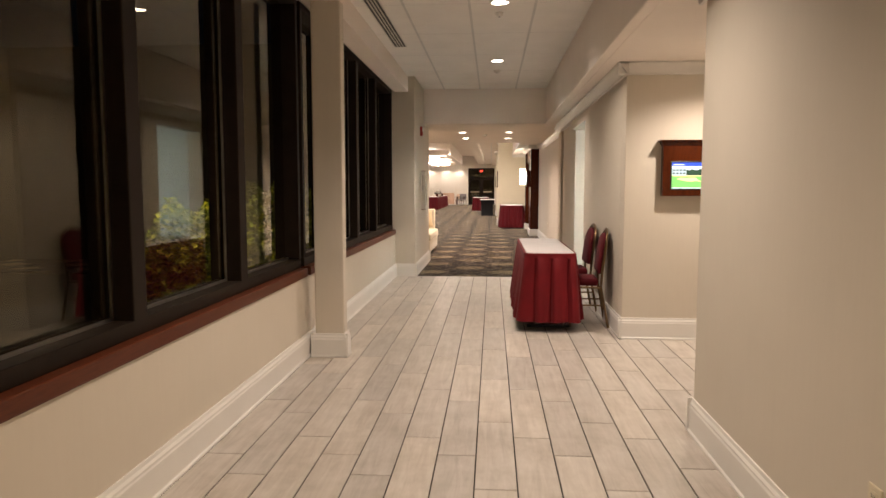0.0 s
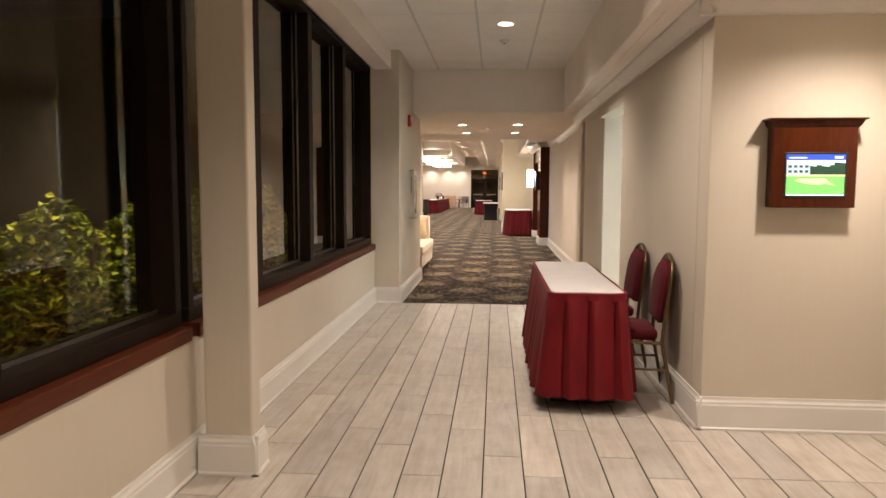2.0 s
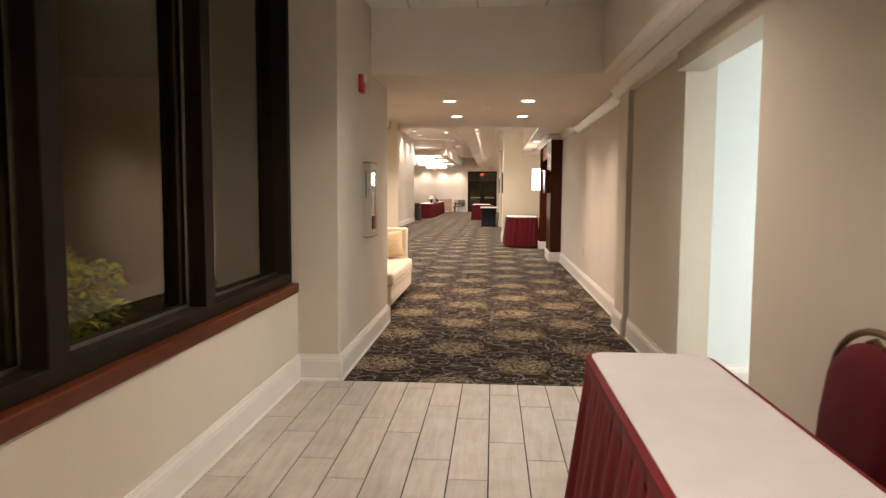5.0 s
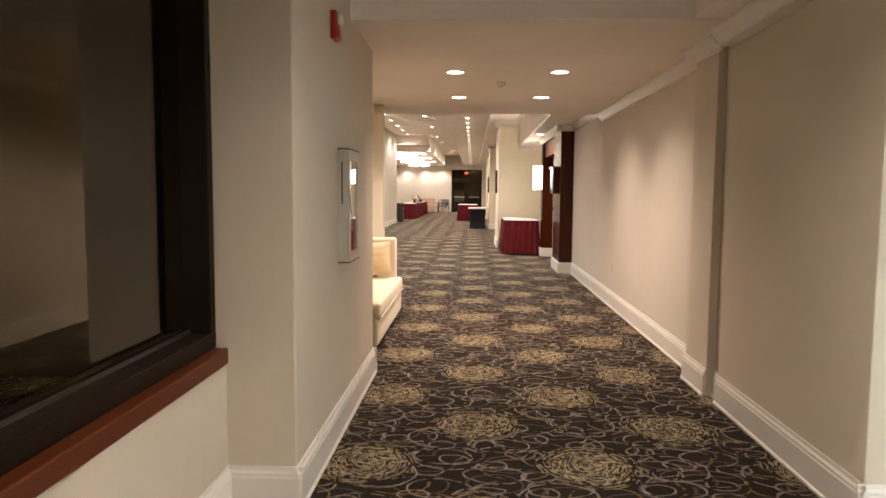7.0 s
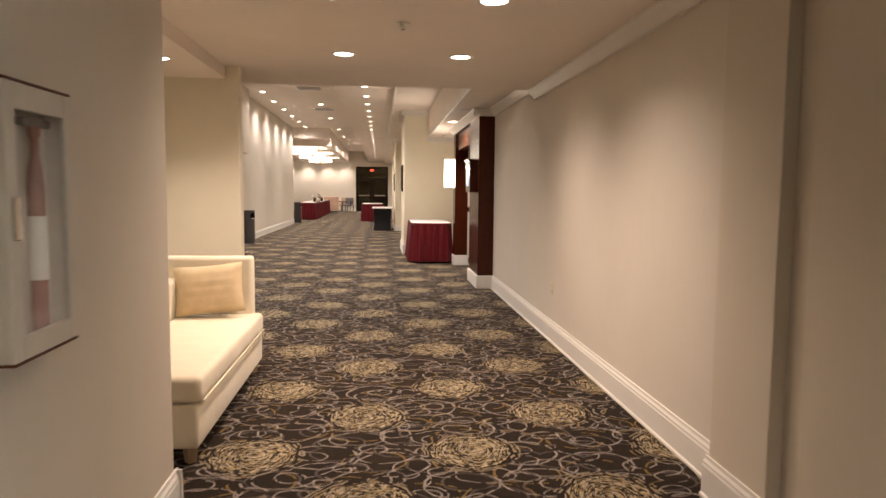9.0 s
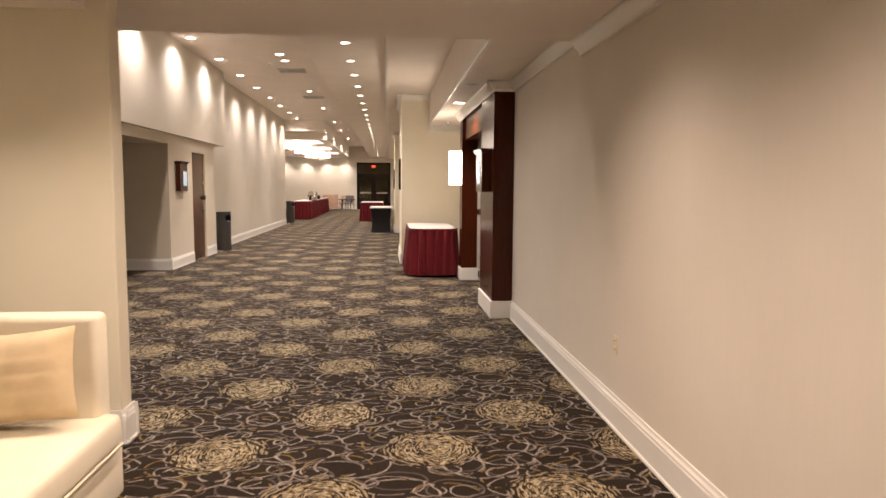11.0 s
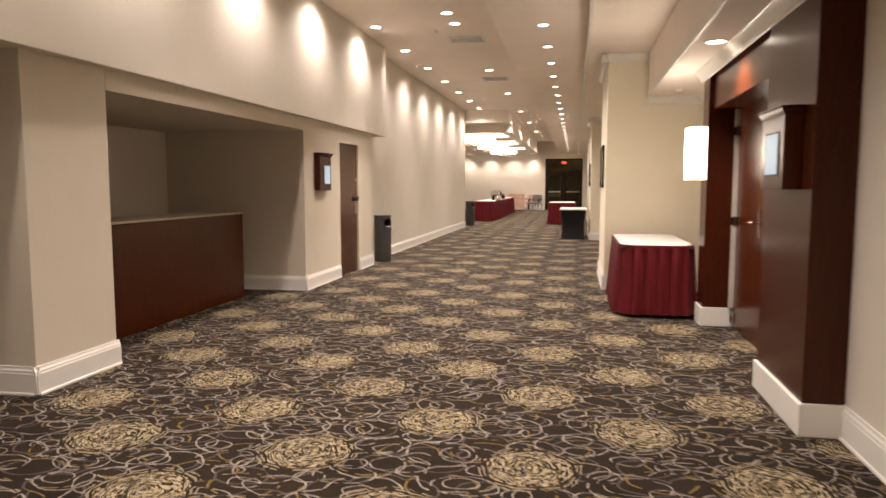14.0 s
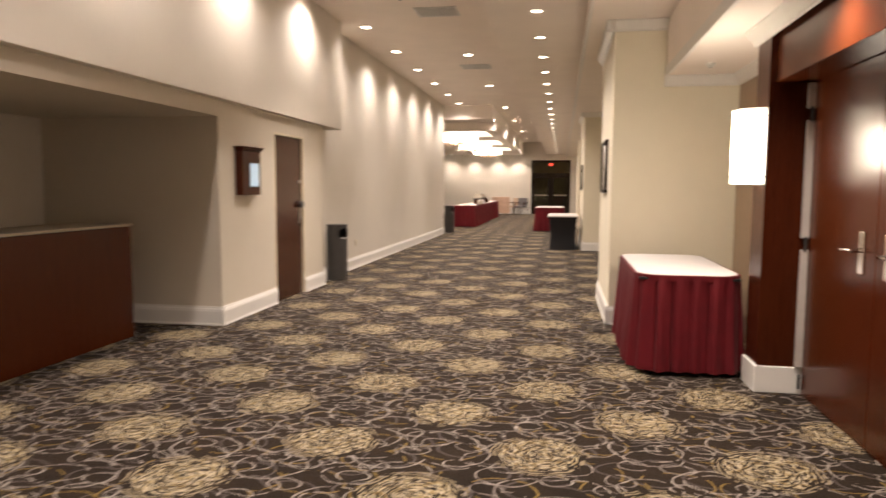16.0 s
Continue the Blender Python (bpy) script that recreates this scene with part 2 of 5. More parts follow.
MAHOG = wood("dark_mahogany", (0.030, 0.0055, 0.0016), (0.064, 0.013, 0.0038), 0.27, 2, 0.0)
MAHOG_RED = wood("red_mahogany", (0.030, 0.0058, 0.0014), (0.085, 0.018, 0.0045), 0.24, 2, 0.0)
TANPANEL = wood("tan_panel", (0.26, 0.17, 0.10), (0.34, 0.235, 0.15), 0.4, 2)
BRONZE_TRIM = plain("satin_nickel", (0.45, 0.42, 0.38), 0.3, 1.0)
CHROME = plain("chrome", (0.65, 0.63, 0.6), 0.18, 1.0)
GOLDMETAL = plain("gold_frame", (0.20, 0.135, 0.07), 0.38, 1.0)
GROUT = plain("dark_grout", (0.022, 0.016, 0.012), 0.9)
PLANK = plank_mat()
CARPET = carpet_mat()
RED_SKIRT = cloth("crimson_polyester", (0.140, 0.005, 0.008), 0.75, 0.03)
RED_SEAT = cloth("crimson_upholstery", (0.09, 0.005, 0.009), 0.85, 0.03, 260)
# Darker copy of the crimson cloth; the hall's dimmer light is in its colour.
RED_SKIRT_DIM = cloth("crimson_polyester_dimmed", (0.098, 0.004, 0.0075), 0.75, 0.03)
WHITE_CLOTH = cloth("white_tablecloth", (0.58, 0.55, 0.54), 0.85, 0.1, 500, 0.03)
BLACK_CLOTH = cloth("black_stretch_cloth", (0.010, 0.009, 0.010), 0.7, 0.1)
CREAM_SOFA = cloth("cream_upholstery", (0.66, 0.59, 0.45), 0.7, 0.15, 300, 0.04)
PILLOW = cloth("tan_ribbed_cushion", (0.54, 0.42, 0.26), 0.8, 0.2, 160)
BLACK = plain("black_plastic", (0.012, 0.012, 0.012), 0.4)
GREYMETAL = plain("grey_metal", (0.052, 0.048, 0.045), 0.4, 0.4, 0.1)
ALARM_RED = plain("alarm_red", (0.42, 0.02, 0.012), 0.35)
WHITE_PLASTIC = plain("white_plastic", (0.72, 0.7, 0.64), 0.35)
IVORY_PLASTIC = plain("ivory_plastic", (0.66, 0.58, 0.42), 0.4)
SILL.node_tree.nodes["Principled BSDF"].inputs["Specular IOR Level"].default_value = 0.2
for wood_ in (MAHOG, MAHOG_RED):
    wood_.node_tree.nodes["Principled BSDF"].inputs["Specular IOR Level"].default_value = 0.24
GLASS = glass_mat("window_glass", (0.86, 0.84, 0.70))
GLASS.node_tree.nodes["Principled BSDF"].inputs["IOR"].default_value = 1.42
GLASS.node_tree.nodes["Principled BSDF"].inputs["Specular Tint"].default_value = (1.0, 0.88, 0.58, 1)
CLEAR = glass_mat("clear_glass")
LENS = emit("downlight_lens", (1.0, 0.86, 0.70), 9.0)
LENS_OFF = plain("downlight_cone", (0.4, 0.37, 0.33), 0.3, 0.6)
SHADE = emit("sconce_shade", (1.0, 0.86, 0.66), 2.6)
CHAND = emit("chandelier_shade", (1.0, 0.85, 0.68), 6.0)


# ---------------------------------------------------------------- mesh helpers
def box(bm, x0, x1, y0, y1, z0, z1):
    vs = [bm.verts.new(p) for p in ((x0, y0, z0), (x1, y0, z0), (x1, y1, z0), (x0, y1, z0), (x0, y0, z1), (x1, y0, z1), (x1, y1, z1), (x0, y1, z1))]
    for f in ((3, 2, 1, 0), (4, 5, 6, 7), (0, 1, 5, 4), (1, 2, 6, 5), (2, 3, 7, 6), (3, 0, 4, 7)):
        bm.faces.new([vs[i] for i in f])


def boxes(*items, bevel=0.0, segments=2):
    bm = bmesh.new()
    for it in items:
        box(bm, *it)
    if bevel:
        bmesh.ops.bevel(bm, geom=bm.edges[:], offset=bevel, segments=segments, affect="EDGES", profile=0.5)
    return bm


def cyl(bm, x, y, z0, z1, r0, r1=None, n=20, axis="z"):
    r1 = r0 if r1 is None else r1
    a, c = [], []
    for i in range(n):
        t = 2 * math.pi * i / n
        cs, sn = math.cos(t), math.sin(t)
        for lst, r, z in ((a, r0, z0), (c, r1, z1)):
            p = (x + r * cs, y + r * sn, z)
            if axis == "x":
                p = (z, x + r * cs, y + r * sn)
            if axis == "y":
                p = (x + r * cs, z, y + r * sn)
            lst.append(bm.verts.new(p))
    for i in range(n):
        j = (i + 1) % n
        bm.faces.new((a[i], a[j], c[j], c[i]))
    bm.faces.new(a[::-1])
    bm.faces.new(c)


def lathe(bm, x, y, profile, n=24):
    """profile: (radius, z) from bottom to top."""
    rings = []
    for r, z in profile:
        rings.append([bm.verts.new((x + r * math.cos(2 * math.pi * i / n), y + r * math.sin(2 * math.pi * i / n), z)) for i in range(n)])
    for a, c in zip(rings, rings[1:]):
        for i in range(n):
            j = (i + 1) % n
            bm.faces.new((a[i], a[j], c[j], c[i]))
    bm.faces.new(rings[0][::-1])
    bm.faces.new(rings[-1])


def tube(bm, pts, r, n=8, closed=False):
    pts = [Vector(p) for p in pts]
    rings = []
    for i, p in enumerate(pts):
        a = pts[i - 1] if (i or closed) else p
        c = pts[(i + 1) % len(pts)] if (i < len(pts) - 1 or closed) else p
        d = (c - a).normalized()
        u = d.orthogonal().normalized() if not rings else (last - d * last.dot(d)).normalized()
        last = u
        w = d.cross(u)
        rings.append([bm.verts.new(p + (u * math.cos(2 * math.pi * k / n) + w * math.sin(2 * math.pi * k / n)) * r) for k in range(n)])
    pairs = list(zip(rings, rings[1:])) + ([(rings[-1], rings[0])] if closed else [])
    for a, c in pairs:
        for k in range(n):
            j = (k + 1) % n
            bm.faces.new((a[k], a[j], c[j], c[k]))
    if not closed:
        bm.faces.new(rings[0][::-1])
        bm.faces.new(rings[-1])


def mesh_of(name, bm, material, smooth=False):
    bmesh.ops.recalc_face_normals(bm, faces=bm.faces[:])
    me = bpy.data.meshes.new(name)
    bm.to_mesh(me)
    bm.free()
    for mt in (material if isinstance(material, (list, tuple)) else [material]):
        me.materials.append(mt)
    if smooth:
        me.polygons.foreach_set("use_smooth", [True] * len(me.polygons))
        me.set_sharp_from_angle(angle=radians(40))
    return me


def part(name, bm, material, parent, label="", smooth=False):
    o = new(name, mesh_of(name, bm, material, smooth))
    o.parent = parent
    if label:
        o["label"] = label
    return o


def structure(name, bm, material, label, smooth=False):
    return tagged(new(name, mesh_of(name, bm, material, smooth)), label, name.split("_")[0].rstrip("0123456789."), kind="structure")


def thing(name, label, category, m=None, group=""):
    e = new(name)
    e.empty_display_size = 0.1
    if m is not None:
        e.matrix_basis = m
    return tagged(e, label, category, group)


def run(bm, prof, p0, p1, n):
    """A moulding of the closed profile (out, z) from p0 to p1, its back on the line, n pointing out of the wall."""
    a, c = [], []
    for o, z in prof:
        a.append(bm.verts.new((p0[0] + n[0] * o, p0[1] + n[1] * o, z)))
        c.append(bm.verts.new((p1[0] + n[0] * o, p1[1] + n[1] * o, z)))
    k = len(prof)
    for i in range(k):
        j = (i + 1) % k
        bm.faces.new((a[i], a[j], c[j], c[i]))
    bm.faces.new(a[::-1])
    bm.faces.new(c)


BASE = [(0, 0), (0.03, 0), (0.03, 0.012), (0.022, 0.02), (0.022, 0.145), (0.018, 0.155), (0.018, 0.165), (0.010, 0.178), (0.008, 0.195), (0, 0.195)]


def crown(z):
    return [(0, z), (0.085, z), (0.085, z - 0.014), (0.07, z - 0.022), (0.052, z - 0.05), (0.025, z - 0.075), (0.018, z - 0.092), (0.018, z - 0.10), (0, z - 0.105)]


def baseboard(*runs):
    bm = bmesh.new()
    for p0, p1, n in runs:
        run(bm, BASE, p0, p1, n)
    return structure("baseboard", bm, TRIM, "white painted moulded baseboard along the wall")


def crown_run(z, *runs):
    bm = bmesh.new()
    for p0, p1, n in runs:
        run(bm, crown(z), p0, p1, n)
    return structure("trim_crown", bm, TRIM, "white painted crown moulding at the top of the wall", True)

# ---------------------------------------------------------------- large structure
XL, XN, XR, XC = -1.36, -1.05, 1.455, 1.325      # window wall, cabinet wall, long right wall, chair wall
ZA, ZB, ZS = 3.06, 2.47, 2.47                     # tile-corridor ceiling, low ceiling, side soffit
YC, YH, YE = 11.17, 12.56, 17.74                  # carpet edge, header, end of the low ceiling
XH, XW = -3.59, -3.75                             # hall door wall, hall wall past the bulkhead
ZH, ZD, ZU, ZP = 3.92, 3.26, 3.13, 2.57           # hall ceiling, dropped strip, right strip, portal soffit
YF = 56.5                                         # far wall

# floors
floor_tile = structure("floor_tile", boxes((-1.7, 2.9, -3.2, YC, -0.12, -0.006)), GROUT, "dark grout bed under grey wood-look tile planks")
structure("floor_carpet", boxes((-10, 2.6, YC, YF + 1, -0.12, 0.0)), CARPET, "dark brown patterned carpet with gold medallions")

# walls of the tile corridor
structure("wall_window_lower", boxes((XL - 0.22, XL, -3.2, YC, -0.1, 0.66)), PAPER, "low cream wall under the windows")
structure("wall_window_header", boxes((XL - 0.22, XL, -3.2, YC, 2.86, 3.3)), PAPER, "cream wall above the windows")
structure("wall_window_soffit", boxes((XL, XL + 0.21, -3.2, YC, 2.83, ZA), bevel=0.006), CEIL, "white boxed soffit above the windows")
structure("wall_cabinet", boxes((-1.62, XN, YC, 13.5, -0.1, 3.3), bevel=0.008), PAPER, "cream wall end that carries the extinguisher cabinet")
structure("wall_near", boxes((1.28, 1.5, -3.2, 4.45, -0.1, ZS), bevel=0.008), PAPER, "cream wall beside the camera's first steps")
structure("wall_back", boxes((-1.7, 2.9, -3.4, -3.2, -0.1, 3.3)), PAPER, "cream wall behind the start")
structure("wall_alcove_side", boxes((2.5, 2.7, 4.2, 6.87, -0.1, ZS)), PAPER, "cream side wall of the alcove")
structure("wall_alcove_near", boxes((1.5, 2.7, 4.15, 4.35, -0.1, ZS)), PAPER, "cream near wall of the alcove")
structure("wall_screen", boxes((XC, 2.7, 6.87, 7.07, -0.1, ZS), bevel=0.006), PAPER, "cream wall that carries the small screen")
structure("wall_chairs", boxes((XC, XC + 0.2, 7.07, 9.6, -0.1, ZS)), PAPER, "cream wall behind the two chairs")
structure("wall_door_head", boxes((XC, XC + 0.2, 9.6, 11.13, 2.235, ZS)), PAPER, "cream wall above the doorway")
structure("wall_past_door", boxes((1.385, 1.60, 11.13, 12.87, -0.1, ZS), bevel=0.005), PAPER, "cream wall past the doorway")
structure("wall_groove", boxes((1.42, 1.60, 12.872, 13.028, -0.1, ZS)), PAPER, "recessed strip between the wall and the pilaster")
structure("wall_pilaster", boxes((1.36, 1.62, 13.03, 13.5, -0.1, ZB), bevel=0.006), PAPER, "shallow cream pilaster on the wall")
structure("wall_right", boxes((XR, XR + 0.2, 13.5, 20.3, -0.1, 2.9)), PAPER_HALL, "long cream wall of the carpeted corridor")
# lit side room behind the doorway
ROOM = plain("cool_white_paint", (0.72, 0.76, 0.745), 0.6, 0, 0.015, 2.0, 120, 0.05)
structure("wall_side_room", boxes((1.6, 3.6, 11.132, 11.22, -0.1, 2.6), (3.6, 3.7, 8.8, 11.22, -0.1, 2.6), (1.55, 3.6, 8.7, 8.8, -0.1, 2.6)), ROOM, "white walls of the lit side room")
structure("ceiling_side_room", boxes((1.55, 3.7, 8.7, 11.22, 2.6, 2.7)), ROOM, "white ceiling of the side room")
structure("floor_side_room", boxes((2.9, 3.7, 8.7, 11.22, -0.05, -0.004)), GROUT, "dark grout bed of the side room floor")

# ceilings
bm = boxes((-1.7, 1.05, -3.2, YH, ZA, ZA + 0.1))
for k in range(-2, 2):
    box(bm, 0.0 + 0.61 * k - 0.08 - 0.012, 0.0 + 0.61 * k - 0.08 + 0.012, -3.2, YH, ZA - 0.005, ZA)
for k in range(13):
    box(bm, -1.2, 1.045, YH - 1.22 * k - 0.6 - 0.0015, YH - 1.22 * k - 0.6 + 0.0015, ZA - 0.001, ZA)
bm.faces.ensure_lookup_table()
for f in bm.faces[6:]:
    f.material_index = 1
structure("ceiling_tile", bm, [CEIL_TILE, GRID], "white suspended ceiling tiles in a slim grid")
structure("ceiling_fascia", boxes((1.045, 1.13, -3.2, YH, ZS, ZA + 0.1), bevel=0.01), CEIL, "cream ceiling drop along the corridor")
structure("ceiling_soffit", boxes((1.13, 2.9, -3.2, YH, ZS + 0.002, ZS + 0.08)), CEIL, "cream soffit over the alcove and side wall")
structure("ceiling_header", boxes((-1.7, 1.7, YH, YH + 0.12, ZB, 3.3)), CEIL, "cream header where the ceiling drops")
structure("ceiling_low", boxes((-1.5, 1.7, YH + 0.12, YE - 0.1, ZB, ZB + 0.1)), CEIL, "low cream ceiling of the carpeted corridor")
structure("ceiling_low_end", boxes((-6.2, 0.87, YE - 0.1, YE, ZB, 4.0), (0.87, 1.7, YE - 0.1, YE, ZB, 4.0)), CEIL, "cream face where the ceiling rises into the hall")
structure("ceiling_niche", boxes((-2.6, -1.5, 13.4, 16.72, 2.36, 2.5), (-6.2, -1.5, 16.87, YE - 0.1, ZB, ZB + 0.1)), CEIL, "lower cream ceiling of the sofa niche")

# sofa niche and pier
structure("wall_niche_back", boxes((-2.6, -2.4, 13.3, 17.0, -0.1, 2.5), (-2.6, -1.62, 13.3, 13.5, -0.1, 2.5)), PAPER, "cream walls of the sofa niche")
structure("wall_pier", boxes((-6.2, -1.39, 16.72, 16.87, -0.1, ZB), bevel=0.006), PAINT_YEL, "pale yellow pier beside the sofa")

# hall, left side
structure("wall_hall_side", boxes((-6.3, -6.1, 16.6, 25.2, -0.1, 4.0)), PAPER, "cream wall at the hall's side")
structure("wall_hall_column", boxes((-6.2, XH, 20.14, 20.97, -0.1, ZH), bevel=0.006), PAPER, "cream wall end beside the service recess")
structure("wall_recess_back", boxes((-5.75, -5.6, 20.9, 25.0, -0.1, 2.3)), PAPER, "shaded back wall of the service recess")
structure("wall_recess_head", boxes((-6.1, XH, 20.97, 24.87, 2.14, ZH)), PAPER, "cream wall above the service recess")
structure("wall_hall_door", boxes((-5.6, XH, 24.87, 26.25, -0.1, ZH), (-5.6, XH, 27.2, 27.95, -0.1, ZH), (-5.6, XH, 26.25, 27.2, 2.09, ZH)), PAPER, "cream wall with the service door")
structure("wall_bulkhead", boxes((XH - 0.2, -3.50, YE, 28.6, 2.30, ZH), bevel=0.006), PAPER_HALL, "cream bulkhead above the service recess")
structure("wall_hall_left", boxes((XW - 0.2, XW, 27.9, 39.4, -0.1, ZH)), PAPER_HALL, "long cream wall washed by downlights")
structure("wall_dining", boxes((-10, XW - 0.2, 39.2, 39.4, -0.1, 3.6), (-10.2, -10, 39.2, YF, -0.1, 3.6)), PAPER_HALL, "cream walls of the dining space")
structure("wall_far", boxes((-10, -1.80, YF, YF + 0.2, -0.1, 4.1), (-1.80, 0.31, YF, YF + 0.2, 2.93, 4.1), (0.31, 2.6, YF, YF + 0.2, -0.1, 4.1)), PAPER_HALL, "cream far wall with the exit doors")
# hall ceilings
structure("ceiling_hall", boxes((-6.2, -0.95, YE, 39.4, ZH, ZH + 0.1), (-2.27, -0.95, 39.4, YF, ZH, ZH + 0.1)), CEIL, "high cream hall ceiling")
structure("ceiling_strip", boxes((-1.0, 0.08, YE, YF, ZD, 4.0), bevel=0.008), CEIL, "dropped cream ceiling strip with a row of downlights")
structure("ceiling_right", boxes((0.08, 2.6, YE, YF, ZU, 4.0)), CEIL, "cream ceiling along the right side")
structure("ceiling_portal", boxes((0.87, 1.9, YE, 25.75, ZP, 3.3), bevel=0.006), CEIL, "low cream soffit in front of the portal")
structure("trim_soffit", boxes((0.855, 0.885, YE, 25.72, ZP - 0.008, ZP + 0.09), bevel=0.004), TRIM, "white edge trim of the portal soffit")
structure("trim_strip", boxes((0.06, 0.1, YE, YF, ZU - 0.03, ZU + 0.02), bevel=0.006), TRIM, "white edge trim of the ceiling")
# dining ceiling with three coffers
cof = [(40.7, 43.0), (45.0, 47.8), (50.0, 52.3)]
items = [(-10, -4.7, 39.4, YF, 3.24, 4.2), (-2.6, -2.27, 40.4, YF, 3.24, 4.2), (-4.7, -2.27, 39.4, 40.4, 3.5, 4.2)]
ys = [40.4] + [v for c in cof for v in c] + [YF]
for a, c in zip(ys[::2], ys[1::2]):
    items.append((-4.7, -2.6, a, c, 3.24, 4.2))
items += [(-4.7, -2.6, a, c, 3.62, 4.2) for a, c in cof]
structure("ceiling_dining", boxes(*items), CEIL, "cream ceiling with three lit coffers")
# right side beyond the portal
structure("wall_yellow", boxes((0.35, 2.6, 25.72, 27.7, -0.1, ZU), bevel=0.006), PAINT_YEL, "pale yellow wall block behind the skirted table")
structure("wall_yellow_far", boxes((0.33, 2.6, 34.4, 36.6, -0.1, ZU), bevel=0.006), PAINT_YEL, "pale yellow wall block further along the hall")
structure("wall_right_far", boxes((1.1, 1.3, 27.7, 34.4, -0.1, ZU), (1.1, 1.3, 36.6, YF, -0.1, ZU), (0.42, 2.0, 43.5, 45.5, -0.1, ZU)), PAINT_YEL, "pale yellow right wall of the hall")
structure("wall_sconce", boxes((1.58, 1.85, 23.75, 25.72, -0.1, ZP)), TANPANEL, "tan panelled wall behind the sconce")

baseboard(((XL, -3.2), (XL, YC), (1, 0)), ((XL, YC), (XN + 0.03, YC), (0, -1)), ((XN, YC - 0.03), (XN, 13.53), (1, 0)), ((XN + 0.03, 13.5), (-1.6, 13.5), (0, 1)))
baseboard(((1.28, -3.2), (1.28, 4.48), (-1, 0)), ((1.25, 4.45), (1.5, 4.45), (0, 1)), ((XC - 0.03, 6.87), (2.5, 6.87), (0, -1)), ((2.5, 4.35), (2.5, 6.87), (-1, 0)), ((XC, 6.84), (XC, 9.6), (-1, 0)))
baseboard(((1.355, 11.13), (3.6, 11.13), (0, -1)), ((1.385, 11.10), (1.385, 12.87), (-1, 0)), ((1.42, 12.872), (1.42, 13.028), (-1, 0)), ((1.36, 13.03), (1.36, 13.52), (-1, 0)), ((XR, 13.5), (XR, 20.3), (-1, 0)))
baseboard(((-6, 16.72), (-1.36, 16.72), (0, -1)), ((-1.39, 16.69), (-1.39, 16.9), (1, 0)), ((-6, 16.87), (-1.36, 16.87), (0, 1)))
baseboard(((-6, 20.14), (XH + 0.03, 20.14), (0, -1)), ((XH, 20.11), (XH, 20.99), (1, 0)), ((XH, 24.84), (XH, 26.25), (1, 0)), ((-5.6, 24.87), (XH + 0.03, 24.87), (0, -1)), ((XH, 27.2), (XH, 27.98), (1, 0)), ((XW, 27.95), (XW, 39.43), (1, 0)))
baseboard(((0.32, 25.72), (1.58, 25.72), (0, -1)), ((0.35, 25.69), (0.35, 27.73), (-1, 0)), ((0.30, 34.4), (1.1, 34.4), (0, -1)), ((0.33, 34.37), (0.33, 36.63), (-1, 0)), ((1.1, 27.7), (1.1, 34.4), (-1, 0)), ((-10, YF), (-1.8, YF), (0, -1)))
crown_run(ZS, ((1.28, -3.2), (1.28, 4.53), (-1, 0)), ((XC - 0.085, 6.87), (2.5, 6.87), (0, -1)), ((2.5, 4.35), (2.5, 6.87), (-1, 0)), ((XC, 6.785), (XC, 12.87), (-1, 0)))
structure("trim_fillet", boxes((XC, 1.392, 11.132, 12.868, ZS - 0.105, ZS - 0.002)), TRIM, "white fillet behind the crown moulding")
crown_run(ZB, ((1.36, 12.96), (1.36, 13.58), (-1, 0)), ((XR, 13.5), (XR, YE), (-1, 0)))
crown_run(ZP, ((XR, YE), (XR, 20.3), (-1, 0)), ((1.145, 20.3), (1.455, 20.3), (0, -1)), ((1.23, 20.215), (1.23, 23.8), (-1, 0)), ((1.58, 23.75), (1.58, 25.72), (-1, 0)), ((0.85, 25.72), (1.58, 25.72), (0, -1)))
crown_run(ZU, ((0.265, 25.72), (0.87, 25.72), (0, -1)), ((0.35, 25.635), (0.35, 27.785), (-1, 0)), ((0.245, 34.4), (1.1, 34.4), (0, -1)), ((0.33, 34.31), (0.33, 36.6), (-1, 0)))

# column between the windows
col = structure("wall_column", boxes((-1.29, -1.05, 6.01, 6.13, -0.1, 2.83), bevel=0.012), PAPER, "cream column between the window bays")
bm = bmesh.new()
for p0, p1, n in (((-1.32, 6.01), (-1.02, 6.01), (0, -1)), ((-1.05, 5.98), (-1.05, 6.16), (1, 0))):
    run(bm, BASE, p0, p1, n)
structure("baseboard_column", bm, TRIM, "white plinth round the column")


